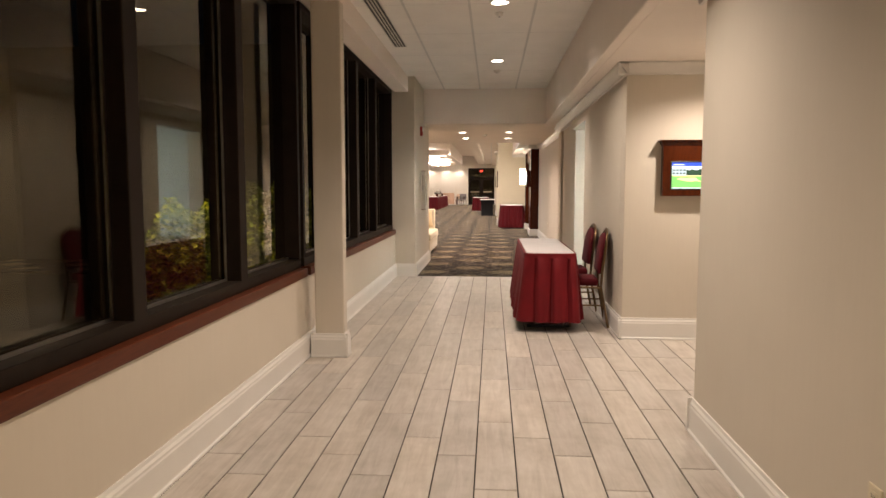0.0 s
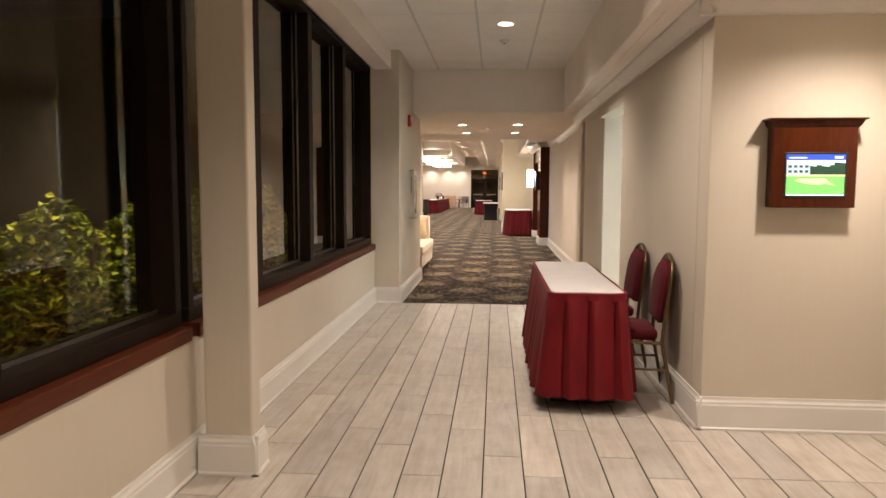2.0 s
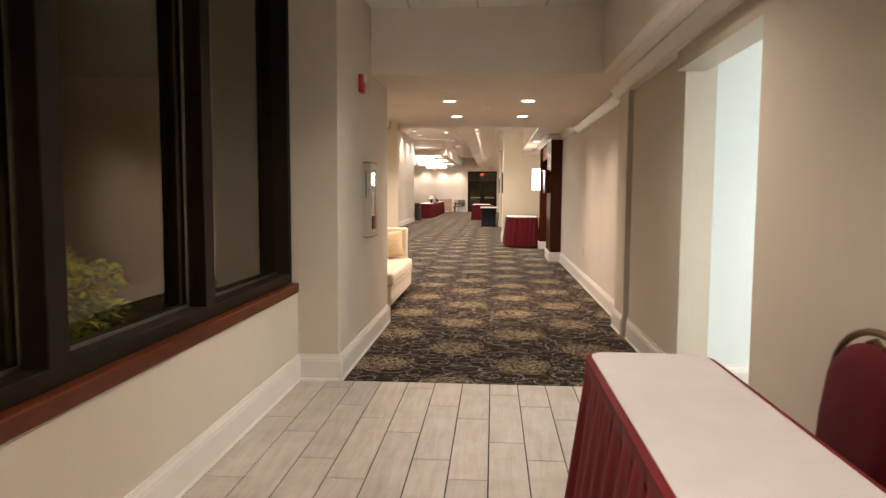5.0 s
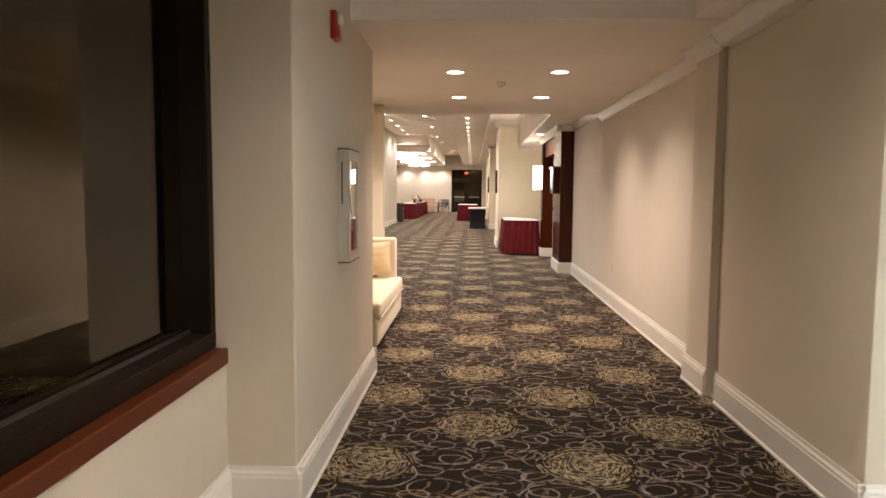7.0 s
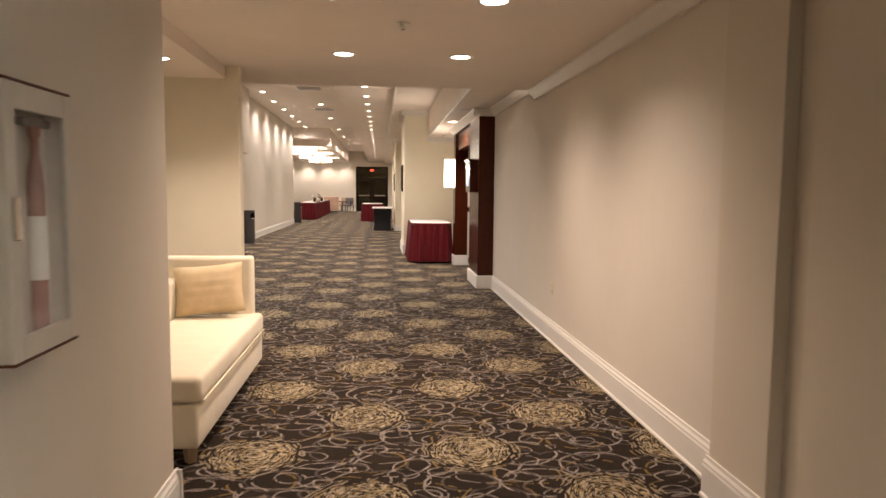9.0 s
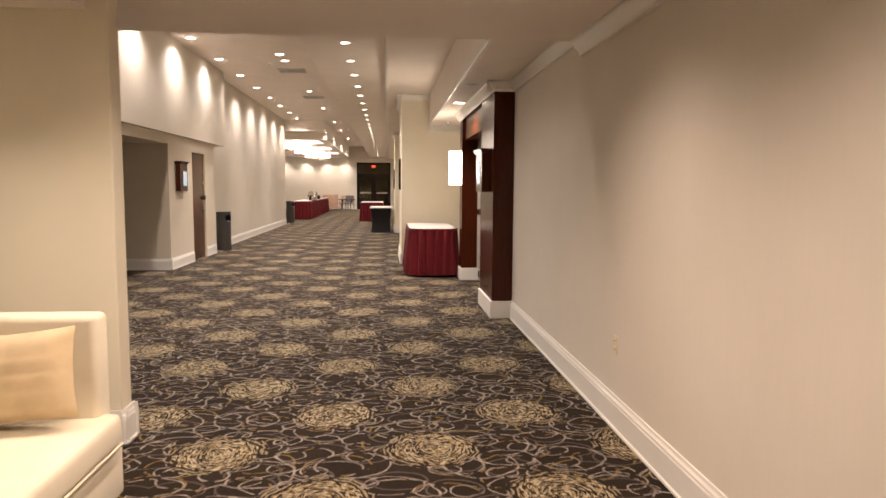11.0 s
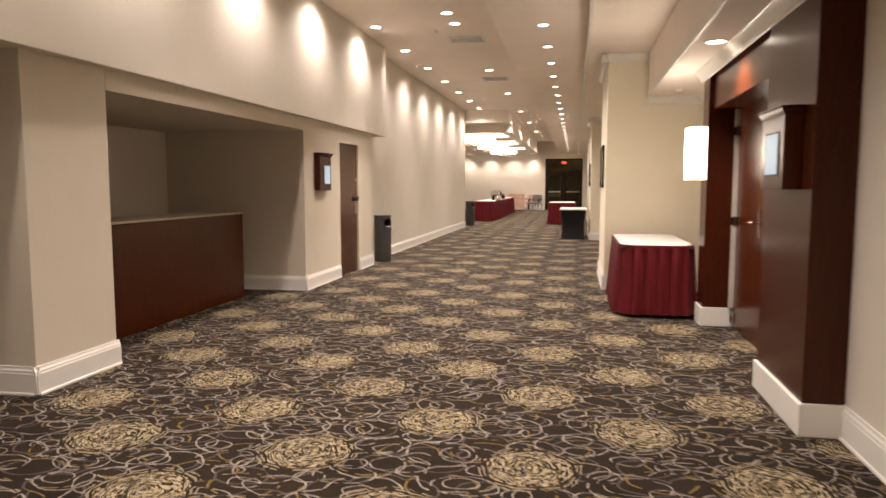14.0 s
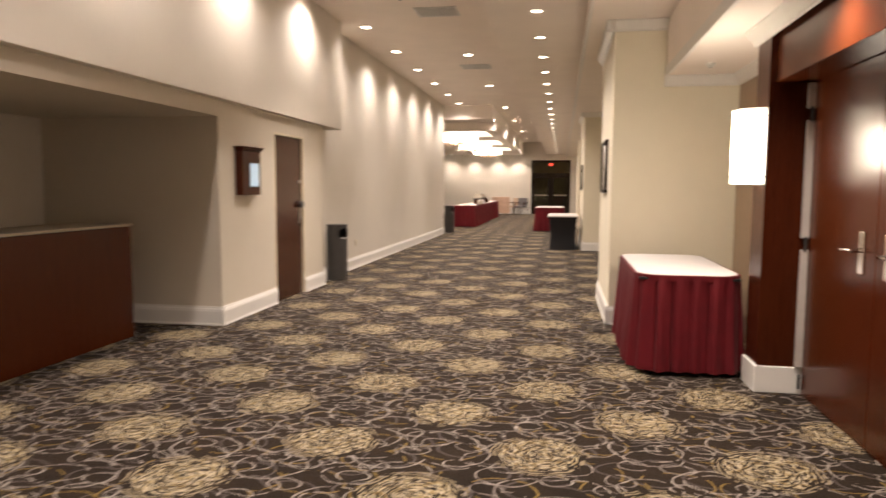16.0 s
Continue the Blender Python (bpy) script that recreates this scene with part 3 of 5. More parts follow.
# ---------------------------------------------------------------- windows
def window(index, y0, y1, mull):
    w = tagged(new("window_%d" % index), "tall dark bronze window bay with night behind it", "window", kind="structure")
    x0, x1 = XL - 0.24, XL - 0.04
    part("frame", boxes((x0, x1, y0, y1, 0.728, 0.80), (x0, x1, y0, y1, 2.80, 2.86), (x0, x1, y0, y0 + 0.06, 0.80, 2.80), (x0, x1, y1 - 0.06, y1, 0.80, 2.80), bevel=0.005), DARKFRAME, w)
    part("window_sill", boxes((XL - 0.22, XL + 0.014, y0, y1, 0.655, 0.728), bevel=0.008), SILL, w, "red mahogany window sill")
    part("glazing_bead", boxes((x1 - 0.10, x1 - 0.09, y0 + 0.06, y1 - 0.06, 0.80, 0.815)), BRONZE_TRIM, w)
    edges = [y0 + 0.06]
    for m in mull:
        part("mullion", boxes((x0, x1, m - 0.12, m, 0.79, 2.80), bevel=0.006), DARKFRAME, w)
        part("glazing_bead", boxes((x1 - 0.10, x1 - 0.09, m - 0.135, m - 0.119, 0.80, 2.80)), BRONZE_TRIM, w)
        edges += [m - 0.12, m]
    edges.append(y1 - 0.06)
    for a, c in zip(edges[::2], edges[1::2]):
        g = part("pane", boxes((x1 - 0.12, x1 - 0.112, a - 0.005, c + 0.005, 0.79, 2.805)), GLASS, w)
        g.visible_shadow = False
    return w


window(1, -3.1, 6.03, [-1.58, -0.30, 0.97, 2.25, 3.53, 4.81])
window(2, 6.11, YC - 0.002, [7.22, 8.50, 9.77])

# ---------------------------------------------------------------- lights in the ceilings
def downlight(x, y, z, watts, lit=True, angle=120, colour=WARM, r=0.075):
    t = thing("ceiling_downlight", "round white recessed ceiling downlight" if lit else "round recessed ceiling downlight, unlit", "ceiling light", Matrix.Translation((x, y, z)), "recessed downlights")
    bm = bmesh.new()
    lathe(bm, 0, 0, [(r, -0.0005), (r + 0.003, -0.007), (r + 0.018, -0.007), (r + 0.022, -0.001), (r + 0.022, 0.0)])
    part("trim_ring", bm, WHITE_PLASTIC, t, smooth=True)
    bm = bmesh.new()
    lathe(bm, 0, 0, [(r * 0.98, -0.001), (r * 0.5, -0.0015), (0.005, -0.0015)])
    part("lens", bm, LENS if lit else LENS_OFF, t, smooth=True)
    if lit:
        spot(x, y, z - 0.05, watts, angle, 1.0, colour, 0.06)
    return t


for y, w, c in ((-1.65, 62, (1.0, 0.77, 0.54)), (1.25, 58, (1.0, 0.80, 0.60)), (4.15, 88, WARM), (7.05, 72, WARM), (9.95, 84, WARM)):
    downlight(0.2, y, ZA, w, angle=128, colour=c)
downlight(1.98, 6.2, ZS, 52, angle=144)
for x in (-0.45, 0.47):
    for y in (14.42, 16.05):
        downlight(x, y, ZB, 64 if x < 0 else 44, angle=142, colour=(1.0, 0.775, 0.64))
downlight(-1.78, 15.8, 2.36, 31)
for i in range(11):
    downlight(-3.22, 19.14 + 1.97 * i, ZH, 66, angle=142, colour=HALLW)
for y in (18.6, 22.0, 26.35, 27.02, 31.44, 35.4, 40.1, 44.3, 49.3, 54.0):
    downlight(-1.94, y, ZH, 130, angle=108, colour=HALLW)
for i in range(-1, 29):
    downlight(-0.45, 19.33 + 1.275 * i, ZD, 45, angle=132, colour=HALLW, r=0.052)
downlight(1.02, 20.5, ZP, 0, lit=False)
downlight(1.05, 22.2, ZP, 80, angle=140)
area(2.6, 9.9, 2.55, 0.8, 1.2, 185, (0.92, 0.97, 0.97))
# Added fill, tilted to throw cool light through the doorway onto the window wall.
area(3.1, 9.9, 2.45, 0.6, 1.0, 12, (0.94, 0.97, 1.0), ry=38)
for x, w in ((-7.0, 130), (-5.2, 130)):
    for y in (42.0, 46.4, 52.0):
        downlight(x, y, 3.24, w * 0.5, angle=140)
for x in (-6.2, -4.9, -3.6, -2.5):
    downlight(x, YF - 0.45, 3.24, 72, angle=110)


# ---------------------------------------------------------------- tables
def rounded_rect(x0, x1, y0, y1, r, n=6):
    pts = []
    for cx, cy, a0 in ((x1 - r, y1 - r, 0), (x0 + r, y1 - r, 90), (x0 + r, y0 + r, 180), (x1 - r, y0 + r, 270)):
        for k in range(n + 1):
            a = radians(a0 + 90 * k / n)
            pts.append((cx + r * math.cos(a), cy + r * math.sin(a)))
    return pts


def resample(pts, step):
    pts = [Vector(p) for p in pts] + [Vector(pts[0])]
    out, left = [], 0.0
    for a, c in zip(pts, pts[1:]):
        d = (c - a).length
        s = left
        while s < d:
            out.append(a + (c - a) * (s / d))
            s += step
        left = s - d
    return out


def skirted_table(x0, x1, y0, y1, z, label, skirt=RED_SKIRT, low=0.05, pleat=0.15, depth=0.034, seed=1, r=0.09, flare=0.045, edge=0.012, wave=0.02):
    rnd = random.Random(seed)
    t = thing("skirted_table", label, "table", Matrix.Translation(((x0 + x1) / 2, (y0 + y1) / 2, 0)))
    w, d = (x1 - x0) / 2, (y1 - y0) / 2
    # cloth top
    bm = bmesh.new()
    rings = []
    for inset, zz in ((edge * 3.2, z + 0.003), (edge * 2.2, z + 0.0025), (edge * 1.9, z + 0.0005), (edge * 1.9, z - 0.004)):
        rr = rounded_rect(-w + inset, w - inset, -d + inset, d - inset, max(0.01, r - inset))
        rings.append([bm.verts.new((px, py, zz)) for px, py in rr])
    bm.faces.new(rings[0])
    for a, c in zip(rings, rings[1:]):
        for i in range(len(a)):
            j = (i + 1) % len(a)
            bm.faces.new((a[i], c[i], c[j], a[j]))
    part("tablecloth_top", bm, WHITE_CLOTH, t, "white cloth table top", True)
    # pleated skirt
    path = resample(rounded_rect(-w, w, -d, d, r), 0.012)
    n = len(path)
    total = n * 0.012
    count = max(4, int(total / pleat))
    jit = [rnd.uniform(-0.25, 0.25) for _ in range(count + 2)]
    amp = [rnd.uniform(0.6, 1.25) for _ in range(count + 2)]
    levels = [z, z - 0.006, z - 0.05, z - 0.056, z - 0.2, z - 0.45, low + 0.1, low]
    bm = bmesh.new()
    grid = []
    for li, zz in enumerate(levels):
        f = max(0.0, (z - zz) / (z - low))
        row = []
        for i in range(n):
            p, q, o = path[i], path[(i + 3) % n], path[(i - 3) % n]
            tan = (q - o).normalized()
            nor = Vector((tan.y, -tan.x))
            u = i / n * count
            k = int(u)
            ph = u - k + jit[k] * 0.12
            # box pleat: a flat front and a narrow fold
            fold = math.exp(-((min(ph, abs(1 - ph))) / 0.10) ** 2)
            soft = math.sin(2 * math.pi * u + 1.3 * jit[k])
            off = -depth * amp[k] * fold * min(1, f * 4) + flare * f + wave * soft * f ** 0.8 * amp[k] + 0.008 * math.sin(u * 1.7 + seed) * f
            if li <= 2:
                off = (-0.06, 0.0, 0.003)[li]
            row.append(bm.verts.new((p.x + nor.x * off, p.y + nor.y * off, zz + (rnd.uniform(-0.004, 0.004) if li == len(levels) - 1 else 0))))
        grid.append(row)
    for a, c in zip(grid, grid[1:]):
        for i in range(n):
            j = (i + 1) % n
            bm.faces.new((a[i], a[j], c[j], c[i]))
    part("skirt", bm, skirt, t, "pleated floor-length skirt", True)
    # folding legs under the cloth
    for sx in (-1, 1):
        for sy in (-1, 1):
            bm = bmesh.new()
            tube(bm, [(sx * (w - 0.1), sy * (d - 0.25), z - 0.03), (sx * (w - 0.1), sy * (d - 0.22), 0.02), (sx * (w - 0.1), sy * (d - 0.22), 0.0)], 0.014)
            part("leg", bm, GREYMETAL, t, smooth=True)
    for sy in (-1, 1):
        part("foot", boxes((-w + 0.04, w - 0.04, sy * (d - 0.22) - 0.016, sy * (d - 0.22) + 0.016, 0.0, 0.028), bevel=0.006), BLACK, t)
    part("board", boxes((-w + 0.03, w - 0.03, -d + 0.03, d - 0.03, z - 0.04, z - 0.024)), BLACK, t)
    return t


skirted_table(0.45, 0.95, 7.12, 9.02, 0.755, "narrow table with crimson pleated skirt and white top", low=0.10, seed=3, flare=0.075)
skirted_table(0.42, 1.22, 23.74, 25.45, 0.78, "table with darkened red skirt and white top before the yellow wall", RED_SKIRT_DIM, low=0.04, seed=5, r=0.2, pleat=0.13)
skirted_table(-1.0, -0.06, 41.1, 43.0, 0.79, "table with darkened red skirt and white top along the hall", RED_SKIRT_DIM, low=0.03, seed=8)
for i in range(5):
    tagged(skirted_table(-3.98, -3.2, 42.85 + 1.86 * i, 44.69 + 1.86 * i, 0.79, "buffet table with darkened red skirt and white top", RED_SKIRT_DIM, low=0.03, seed=9 + i, r=0.04), group="buffet tables")


def stretch_table(x0, x1, y0, y1, z):
    t = thing("cocktail_table", "table in tight black stretch cover with pale top", "table", Matrix.Translation(((x0 + x1) / 2, (y0 + y1) / 2, 0)))
    w, d = (x1 - x0) / 2, (y1 - y0) / 2
    bm = bmesh.new()
    rows = []
    for zz, k in ((z - 0.02, 1.0), (z - 0.06, 0.98), (z - 0.25, 0.93), (0.4, 0.89), (0.2, 0.90), (0.05, 0.95), (0.0, 0.97)):
        rows.append([bm.verts.new((px, py, zz)) for px, py in rounded_rect(-w * k, w * k, -d * k, d * k, 0.05)])
    for a, c in zip(rows, rows[1:]):
        for i in range(len(a)):
            j = (i + 1) % len(a)
            bm.faces.new((a[i], c[i], c[j], a[j]))
    bm.faces.new(rows[-1])
    part("cover", bm, BLACK_CLOTH, t, "black stretch cover", True)
    part("top", boxes((-w - 0.03, w + 0.03, -d - 0.03, d + 0.03, z - 0.03, z), bevel=0.008), plain("pale_laminate", (0.55, 0.5, 0.47), 0.4), t, "pale laminate top")
    return t


stretch_table(-0.43, 0.22, 34.45, 36.1, 0.79)


# ---------------------------------------------------------------- banquet chairs
def banquet_chair(m):
    """Faces +y; stands on its four feet."""
    t = thing("banquet_chair", "stacking banquet chair, crimson upholstery on a gold metal frame", "chair", m, "chairs by the wall")
    s = boxes((-0.205, 0.205, -0.20, 0.07, 0.41, 0.485), bevel=0.028, segments=3)
    part("seat", s, RED_SEAT, t, smooth=True)
    # back pad with an arched top, leaning back
    prof = [(-0.19, 0.0), (0.19, 0.0)] + [(0.205, 0.12), (0.20, 0.27)] + [(0.20 * math.cos(a) * (1 - 0.08 * math.sin(a)), 0.27 + 0.13 * math.sin(a)) for a in [radians(k) for k in range(12, 170, 12)]] + [(-0.20, 0.27), (-0.205, 0.12)]
    lean = 0.14
    bm = bmesh.new()
    layers = []
    for off, k in ((-0.022, 0.95), (-0.016, 1.0), (0.014, 1.0), (0.028, 0.93), (0.034, 0.75)):
        layers.append([bm.verts.new((px * k, -0.20 - lean * (pz * k) - lean * 0.1 + off, 0.53 + 0.2 * (1 - k) * 0.9 + pz * k)) for px, pz in prof])
    for a, c in zip(layers, layers[1:]):
        for i in range(len(a)):
            j = (i + 1) % len(a)
            bm.faces.new((a[i], a[j], c[j], c[i]))
    bm.faces.new(layers[0][::-1])
    bm.faces.new(layers[-1])
    part("backrest", bm, RED_SEAT, t, smooth=True)
    # frame hoop round the back, running down into the rear legs
    hoop = [(-0.215, -0.30, 0.0), (-0.205, -0.225, 0.40), (-0.215, -0.235, 0.56), (-0.228, -0.262, 0.80)]
    for k in range(165, 10, -15):
        a = radians(k)
        hoop.append((0.225 * math.cos(a), -0.225 - lean * (0.27 + 0.16 * math.sin(a)), 0.815 + 0.15 * math.sin(a)))
    hoop += [(0.228, -0.262, 0.80), (0.215, -0.235, 0.56), (0.205, -0.225, 0.40), (0.215, -0.30, 0.0)]
    bm = bmesh.new()
    tube(bm, hoop, 0.0125)
    part("back_frame", bm, GOLDMETAL, t, smooth=True)
    for sx in (-1, 1):
        bm = bmesh.new()
        tube(bm, [(sx * 0.185, 0.03, 0.42), (sx * 0.195, 0.045, 0.36), (sx * 0.205, 0.07, 0.0)], 0.0125)
        part("leg", bm, GOLDMETAL, t, smooth=True)
        bm = bmesh.new()
        tube(bm, [(sx * 0.20, -0.235, 0.395), (sx * 0.19, 0.05, 0.395)], 0.011)
        part("seat_rail", bm, GOLDMETAL, t, smooth=True)
        bm = bmesh.new()
        tube(bm, [(sx * 0.207, -0.25, 0.22), (sx * 0.197, 0.055, 0.22)], 0.008)
        part("stretcher", bm, GOLDMETAL, t, smooth=True)
    # carrying slot at the top of the back
    bm = bmesh.new()
    tube(bm, [(-0.05, -0.272, 0.925), (0.0, -0.275, 0.945), (0.05, -0.272, 0.925)], 0.007)
    part("hand_hold", bm, GOLDMETAL, t, smooth=True)
    return t


chair = banquet_chair(pose(1.00, 7.57, 0, 0, 0, 86))
copy_thing(chair, pose(1.00, 8.42, 0, 0, 0, 91))


# ---------------------------------------------------------------- wall screens
SCREEN_SKY = emit("screen_blue", (0.02, 0.06, 0.55), 0.36)
SCREEN_WHITE = emit("screen_white", (0.70, 0.82, 0.95), 0.42)
SCREEN_GREEN = emit("screen_green", (0.16, 0.46, 0.12), 0.34)
SCREEN_TREE = emit("screen_trees", (0.015, 0.05, 0.03), 0.2)
SCREEN_SAND = emit("screen_sand", (0.70, 0.74, 0.30), 0.42)
SCREEN_CYAN = emit("screen_pale_blue", (0.40, 0.52, 0.62), 0.22)


def wall_screen(m, w, h, label, sw, sh, sx, sz, depth=0.085, colourful=True, mat=MAHOG):
    """A cornice-topped wooden case with a small screen; its back lies on y=0 and it faces -y, its top at z=0."""
    t = thing("wall_screen", label, "display", m)
    part("case", boxes((-w / 2, w / 2, -depth, 0, -h, -0.035), bevel=0.004), mat, t)
    bm = bmesh.new()
    rows = []
    for o, z in ((0.0, -0.05), (0.012, -0.035), (0.022, -0.012), (0.034, -0.008), (0.034, 0.0)):
        rows.append([bm.verts.new(p) for p in ((-w / 2 - o, -depth - o, z), (w / 2 + o, -depth - o, z), (w / 2 + o, 0, z), (-w / 2 - o, 0, z))])
    for a, c in zip(rows, rows[1:]):
        for i in range(4):
            j = (i + 1) % 4
            bm.faces.new((a[i], a[j], c[j], c[i]))
    bm.faces.new(rows[0][::-1])
    bm.faces.new(rows[-1])
    part("cornice", bm, mat, t, "moulded wooden cornice")
    x0, x1, z0, z1 = sx - sw / 2, sx + sw / 2, sz - sh / 2, sz + sh / 2
    part("bezel", boxes((x0 - 0.012, x1 + 0.012, -depth - 0.004, -depth, z0 - 0.012, z1 + 0.012), bevel=0.002), BLACK, t)
    y = -depth - 0.0045
    scr = part("screen", boxes((x0, x1, y, y + 0.001, z0, z1)), SCREEN_CYAN if not colourful else SCREEN_GREEN, t, "glowing screen")
    if colourful:
        y -= 0.0006
        def bar(nm, a, c, d, e, mt, k):
            part(nm, boxes((x0 + sw * a, x0 + sw * c, y - 0.0004 * k, y, z0 + sh * d, z0 + sh * e)), mt, scr)
        bar("title_bar", 0, 1, 0.86, 1.0, SCREEN_SKY, 1)
        bar("picture_sky", 0, 1, 0.60, 0.86, SCREEN_WHITE, 1)
        rnd = random.Random(4)
        for k in range(9):
            u = 0.36 + 0.075 * k
            bar("picture_trees", u, min(1, u + 0.10), 0.50, 0.70 + rnd.uniform(0, 0.12), SCREEN_TREE, 2 + k % 2)
        bar("picture_house", 0.0, 0.40, 0.50, 0.79, SCREEN_CYAN, 4)
        for v in (0.56, 0.68):
            for k in range(4):
                bar("picture_window", 0.03 + 0.095 * k, 0.085 + 0.095 * k, v, v + 0.055, SCREEN_TREE, 5)
        bar("picture_lawn_edge", 0.0, 1.0, 0.47, 0.51, SCREEN_SAND, 6)
        bar("caption", 0.04, 0.34, 0.905, 0.935, SCREEN_WHITE, 2)
        bar("caption", 0.82, 0.96, 0.905, 0.955, SCREEN_WHITE, 2)
        bar("bottom_line", 0, 1, 0.0, 0.03, SCREEN_WHITE, 2)
        bm = bmesh.new()
        pts = [(0.14, 0.36), (0.35, 0.29), (0.55, 0.26), (0.68, 0.29), (0.86, 0.24), (0.74, 0.33), (0.66, 0.42), (0.40, 0.41), (0.22, 0.41)]
        a = [bm.verts.new((x0 + sw * u, y - 0.0008, z0 + sh * v)) for u, v in pts]
        c = [bm.verts.new((x0 + sw * u, y, z0 + sh * v)) for u, v in pts]
        bm.faces.new(a)
        for i in range(len(pts)):
            j = (i + 1) % len(pts)
            bm.faces.new((a[i], a[j], c[j], c[i]))
        part("picture_bunker", bm, SCREEN_SAND, scr)
    return t


wall_screen(pose(1.865, 6.87, 1.79), 0.45, 0.49, "mahogany wall display case with a lit golf-course picture", 0.31, 0.225, 0.005, -0.31, mat=MAHOG_RED)
wall_screen(pose(XH, 25.45, 1.86, 0, 0, 90), 0.44, 0.52, "dark wooden wall display case with a pale screen", 0.22, 0.25, 0.06, -0.30, colourful=False)
wall_screen(pose(1.23, 20.74, 1.87, 0, 0, -90), 0.48, 0.48, "dark wooden display case on the portal pillar", 0.26, 0.24, 0.0, -0.27, depth=0.10, colourful=False)


# ---------------------------------------------------------------- fire fittings, outlets
t = thing("fire_alarm", "red fire alarm with a white strobe lens", "alarm", Matrix.Translation((XN, 12.0, 2.30)))
part("body", boxes((0, 0.035, -0.055, 0.055, -0.075, 0.075), bevel=0.008), ALARM_RED, t)
part("strobe", boxes((0.035, 0.06, -0.035, 0.035, 0.005, 0.06), bevel=0.012), WHITE_PLASTIC, t, "clear strobe lens")
part("grille", boxes((0.035, 0.042, -0.04, 0.04, -0.065, -0.01), bevel=0.003), ALARM_RED, t)

CABINET_PAINT = plain("cabinet_enamel", (0.56, 0.51, 0.43), 0.4, 0, 0.06, 6.0)
t = thing("extinguisher_cabinet", "white fire extinguisher cabinet with a narrow glass door", "cabinet", Matrix.Translation((XN, 12.29, 1.01)))
part("back_panel", boxes((0, 0.008, -0.16, 0.16, 0.0, 0.64)), CABINET_PAINT, t)
for y0, y1, z0, z1 in ((-0.16, 0.16, 0.0, 0.02), (-0.16, 0.16, 0.62, 0.64), (-0.16, -0.14, 0.02, 0.62), (0.14, 0.16, 0.02, 0.62)):
    part("side_panel", boxes((0.008, 0.05, y0, y1, z0, z1), bevel=0.002), CABINET_PAINT, t)
d = part("door", boxes((0.05, 0.068, -0.16, -0.115, 0.0, 0.64), (0.05, 0.068, 0.125, 0.16, 0.0, 0.64), (0.05, 0.068, -0.115, 0.125, 0.58, 0.64), (0.05, 0.068, -0.115, 0.125, 0.0, 0.055), bevel=0.003), CABINET_PAINT, t, "white metal door")
part("pane", boxes((0.056, 0.060, -0.12, 0.13, 0.05, 0.585)), CLEAR, d).visible_shadow = False
part("pull", boxes((0.068, 0.080, -0.150, -0.128, 0.28, 0.38), bevel=0.004), CHROME, d)
# Added strips: shadow and brown dirt along the edges, put into their colour.
for z0, z1 in ((-0.007, 0.0), (0.64, 0.647)):
    part("edge_strip", boxes((0.0, 0.070, -0.163, 0.163, z0, z1), bevel=0.002), SILL, t, "brown strip for edge shadow and dirt")
part("latch_slot", boxes((0.022, 0.030, -0.1615, -0.16, 0.33, 0.57)), GREYMETAL, t, "dark latch slot")
bm = bmesh.new()
lathe(bm, 0.03, 0.04, [(0.018, 0.03), (0.02, 0.05), (0.02, 0.40), (0.016, 0.45), (0.01, 0.48), (0.01, 0.52), (0.015, 0.53), (0.015, 0.55)])
e = thing("fire_extinguisher", "red fire extinguisher inside the cabinet", "extinguisher", Matrix.Translation((XN, 12.29, 1.01)))
# Tank red is darker and browner than the alarm's.
part("tank", bm, plain("dark_red_enamel", (0.20, 0.035, 0.018), 0.4), e, smooth=True)
bm = bmesh.new()
lathe(bm, 0.03, 0.04, [(0.0212, 0.17), (0.0212, 0.33)])
part("label_band", bm, WHITE_PLASTIC, e, "white label band", True)
part("valve_lever", boxes((0.02, 0.04, -0.03, 0.11, 0.55, 0.57), bevel=0.004), BLACK, e)


def outlet(m):
    """On a wall, facing -x."""
    t = thing("wall_outlet", "ivory double power outlet low on the wall", "outlet", m, "wall outlets")
    part("plate", boxes((-0.007, 0, -0.036, 0.036, -0.058, 0.058), bevel=0.003), IVORY_PLASTIC, t)
    for z in (-0.026, 0.026):
        s = part("socket", boxes((-0.010, -0.007, -0.018, 0.018, z - 0.016, z + 0.016), bevel=0.002), IVORY_PLASTIC, t)
        part("slot", boxes((-0.0108, -0.0098, -0.009, -0.006, z - 0.006, z + 0.006), (-0.0108, -0.0098, 0.006, 0.009, z - 0.006, z + 0.006)), BLACK, s)
    return t


o1 = outlet(pose(XR, 16.85, 0.50))
copy_thing(o1, pose(1.28, 2.62, 0.44))
copy_thing(o1, pose(XW, 30.1, 0.44, 0, 0, 180))


# ---------------------------------------------------------------- ceiling fittings
def air_slot(x0, x1, y0, y1, z):
    t = thing("linear_air_vent", "long black slotted air vent in the ceiling", "vent", Matrix.Translation((x0, y0, z)))
    w, l = x1 - x0, y1 - y0
    part("backing", boxes((0, w, 0, l, -0.001, 0.0)), BLACK, t)
    part("frame", boxes((-0.012, 0, -0.012, l + 0.012, -0.006, 0.0), (w, w + 0.012, -0.012, l + 0.012, -0.006, 0.0), (0, w, -0.012, 0, -0.006, 0.0), (0, w, l, l + 0.012, -0.006, 0.0)), WHITE_PLASTIC, t)
    for k in range(1, 4):
        part("slat", boxes((w * k / 4 - 0.006, w * k / 4 + 0.006, 0, l, -0.006, -0.001)), WHITE_PLASTIC, t)
    return t


air_slot(-1.03, -0.90, 6.0, 8.95, ZA)


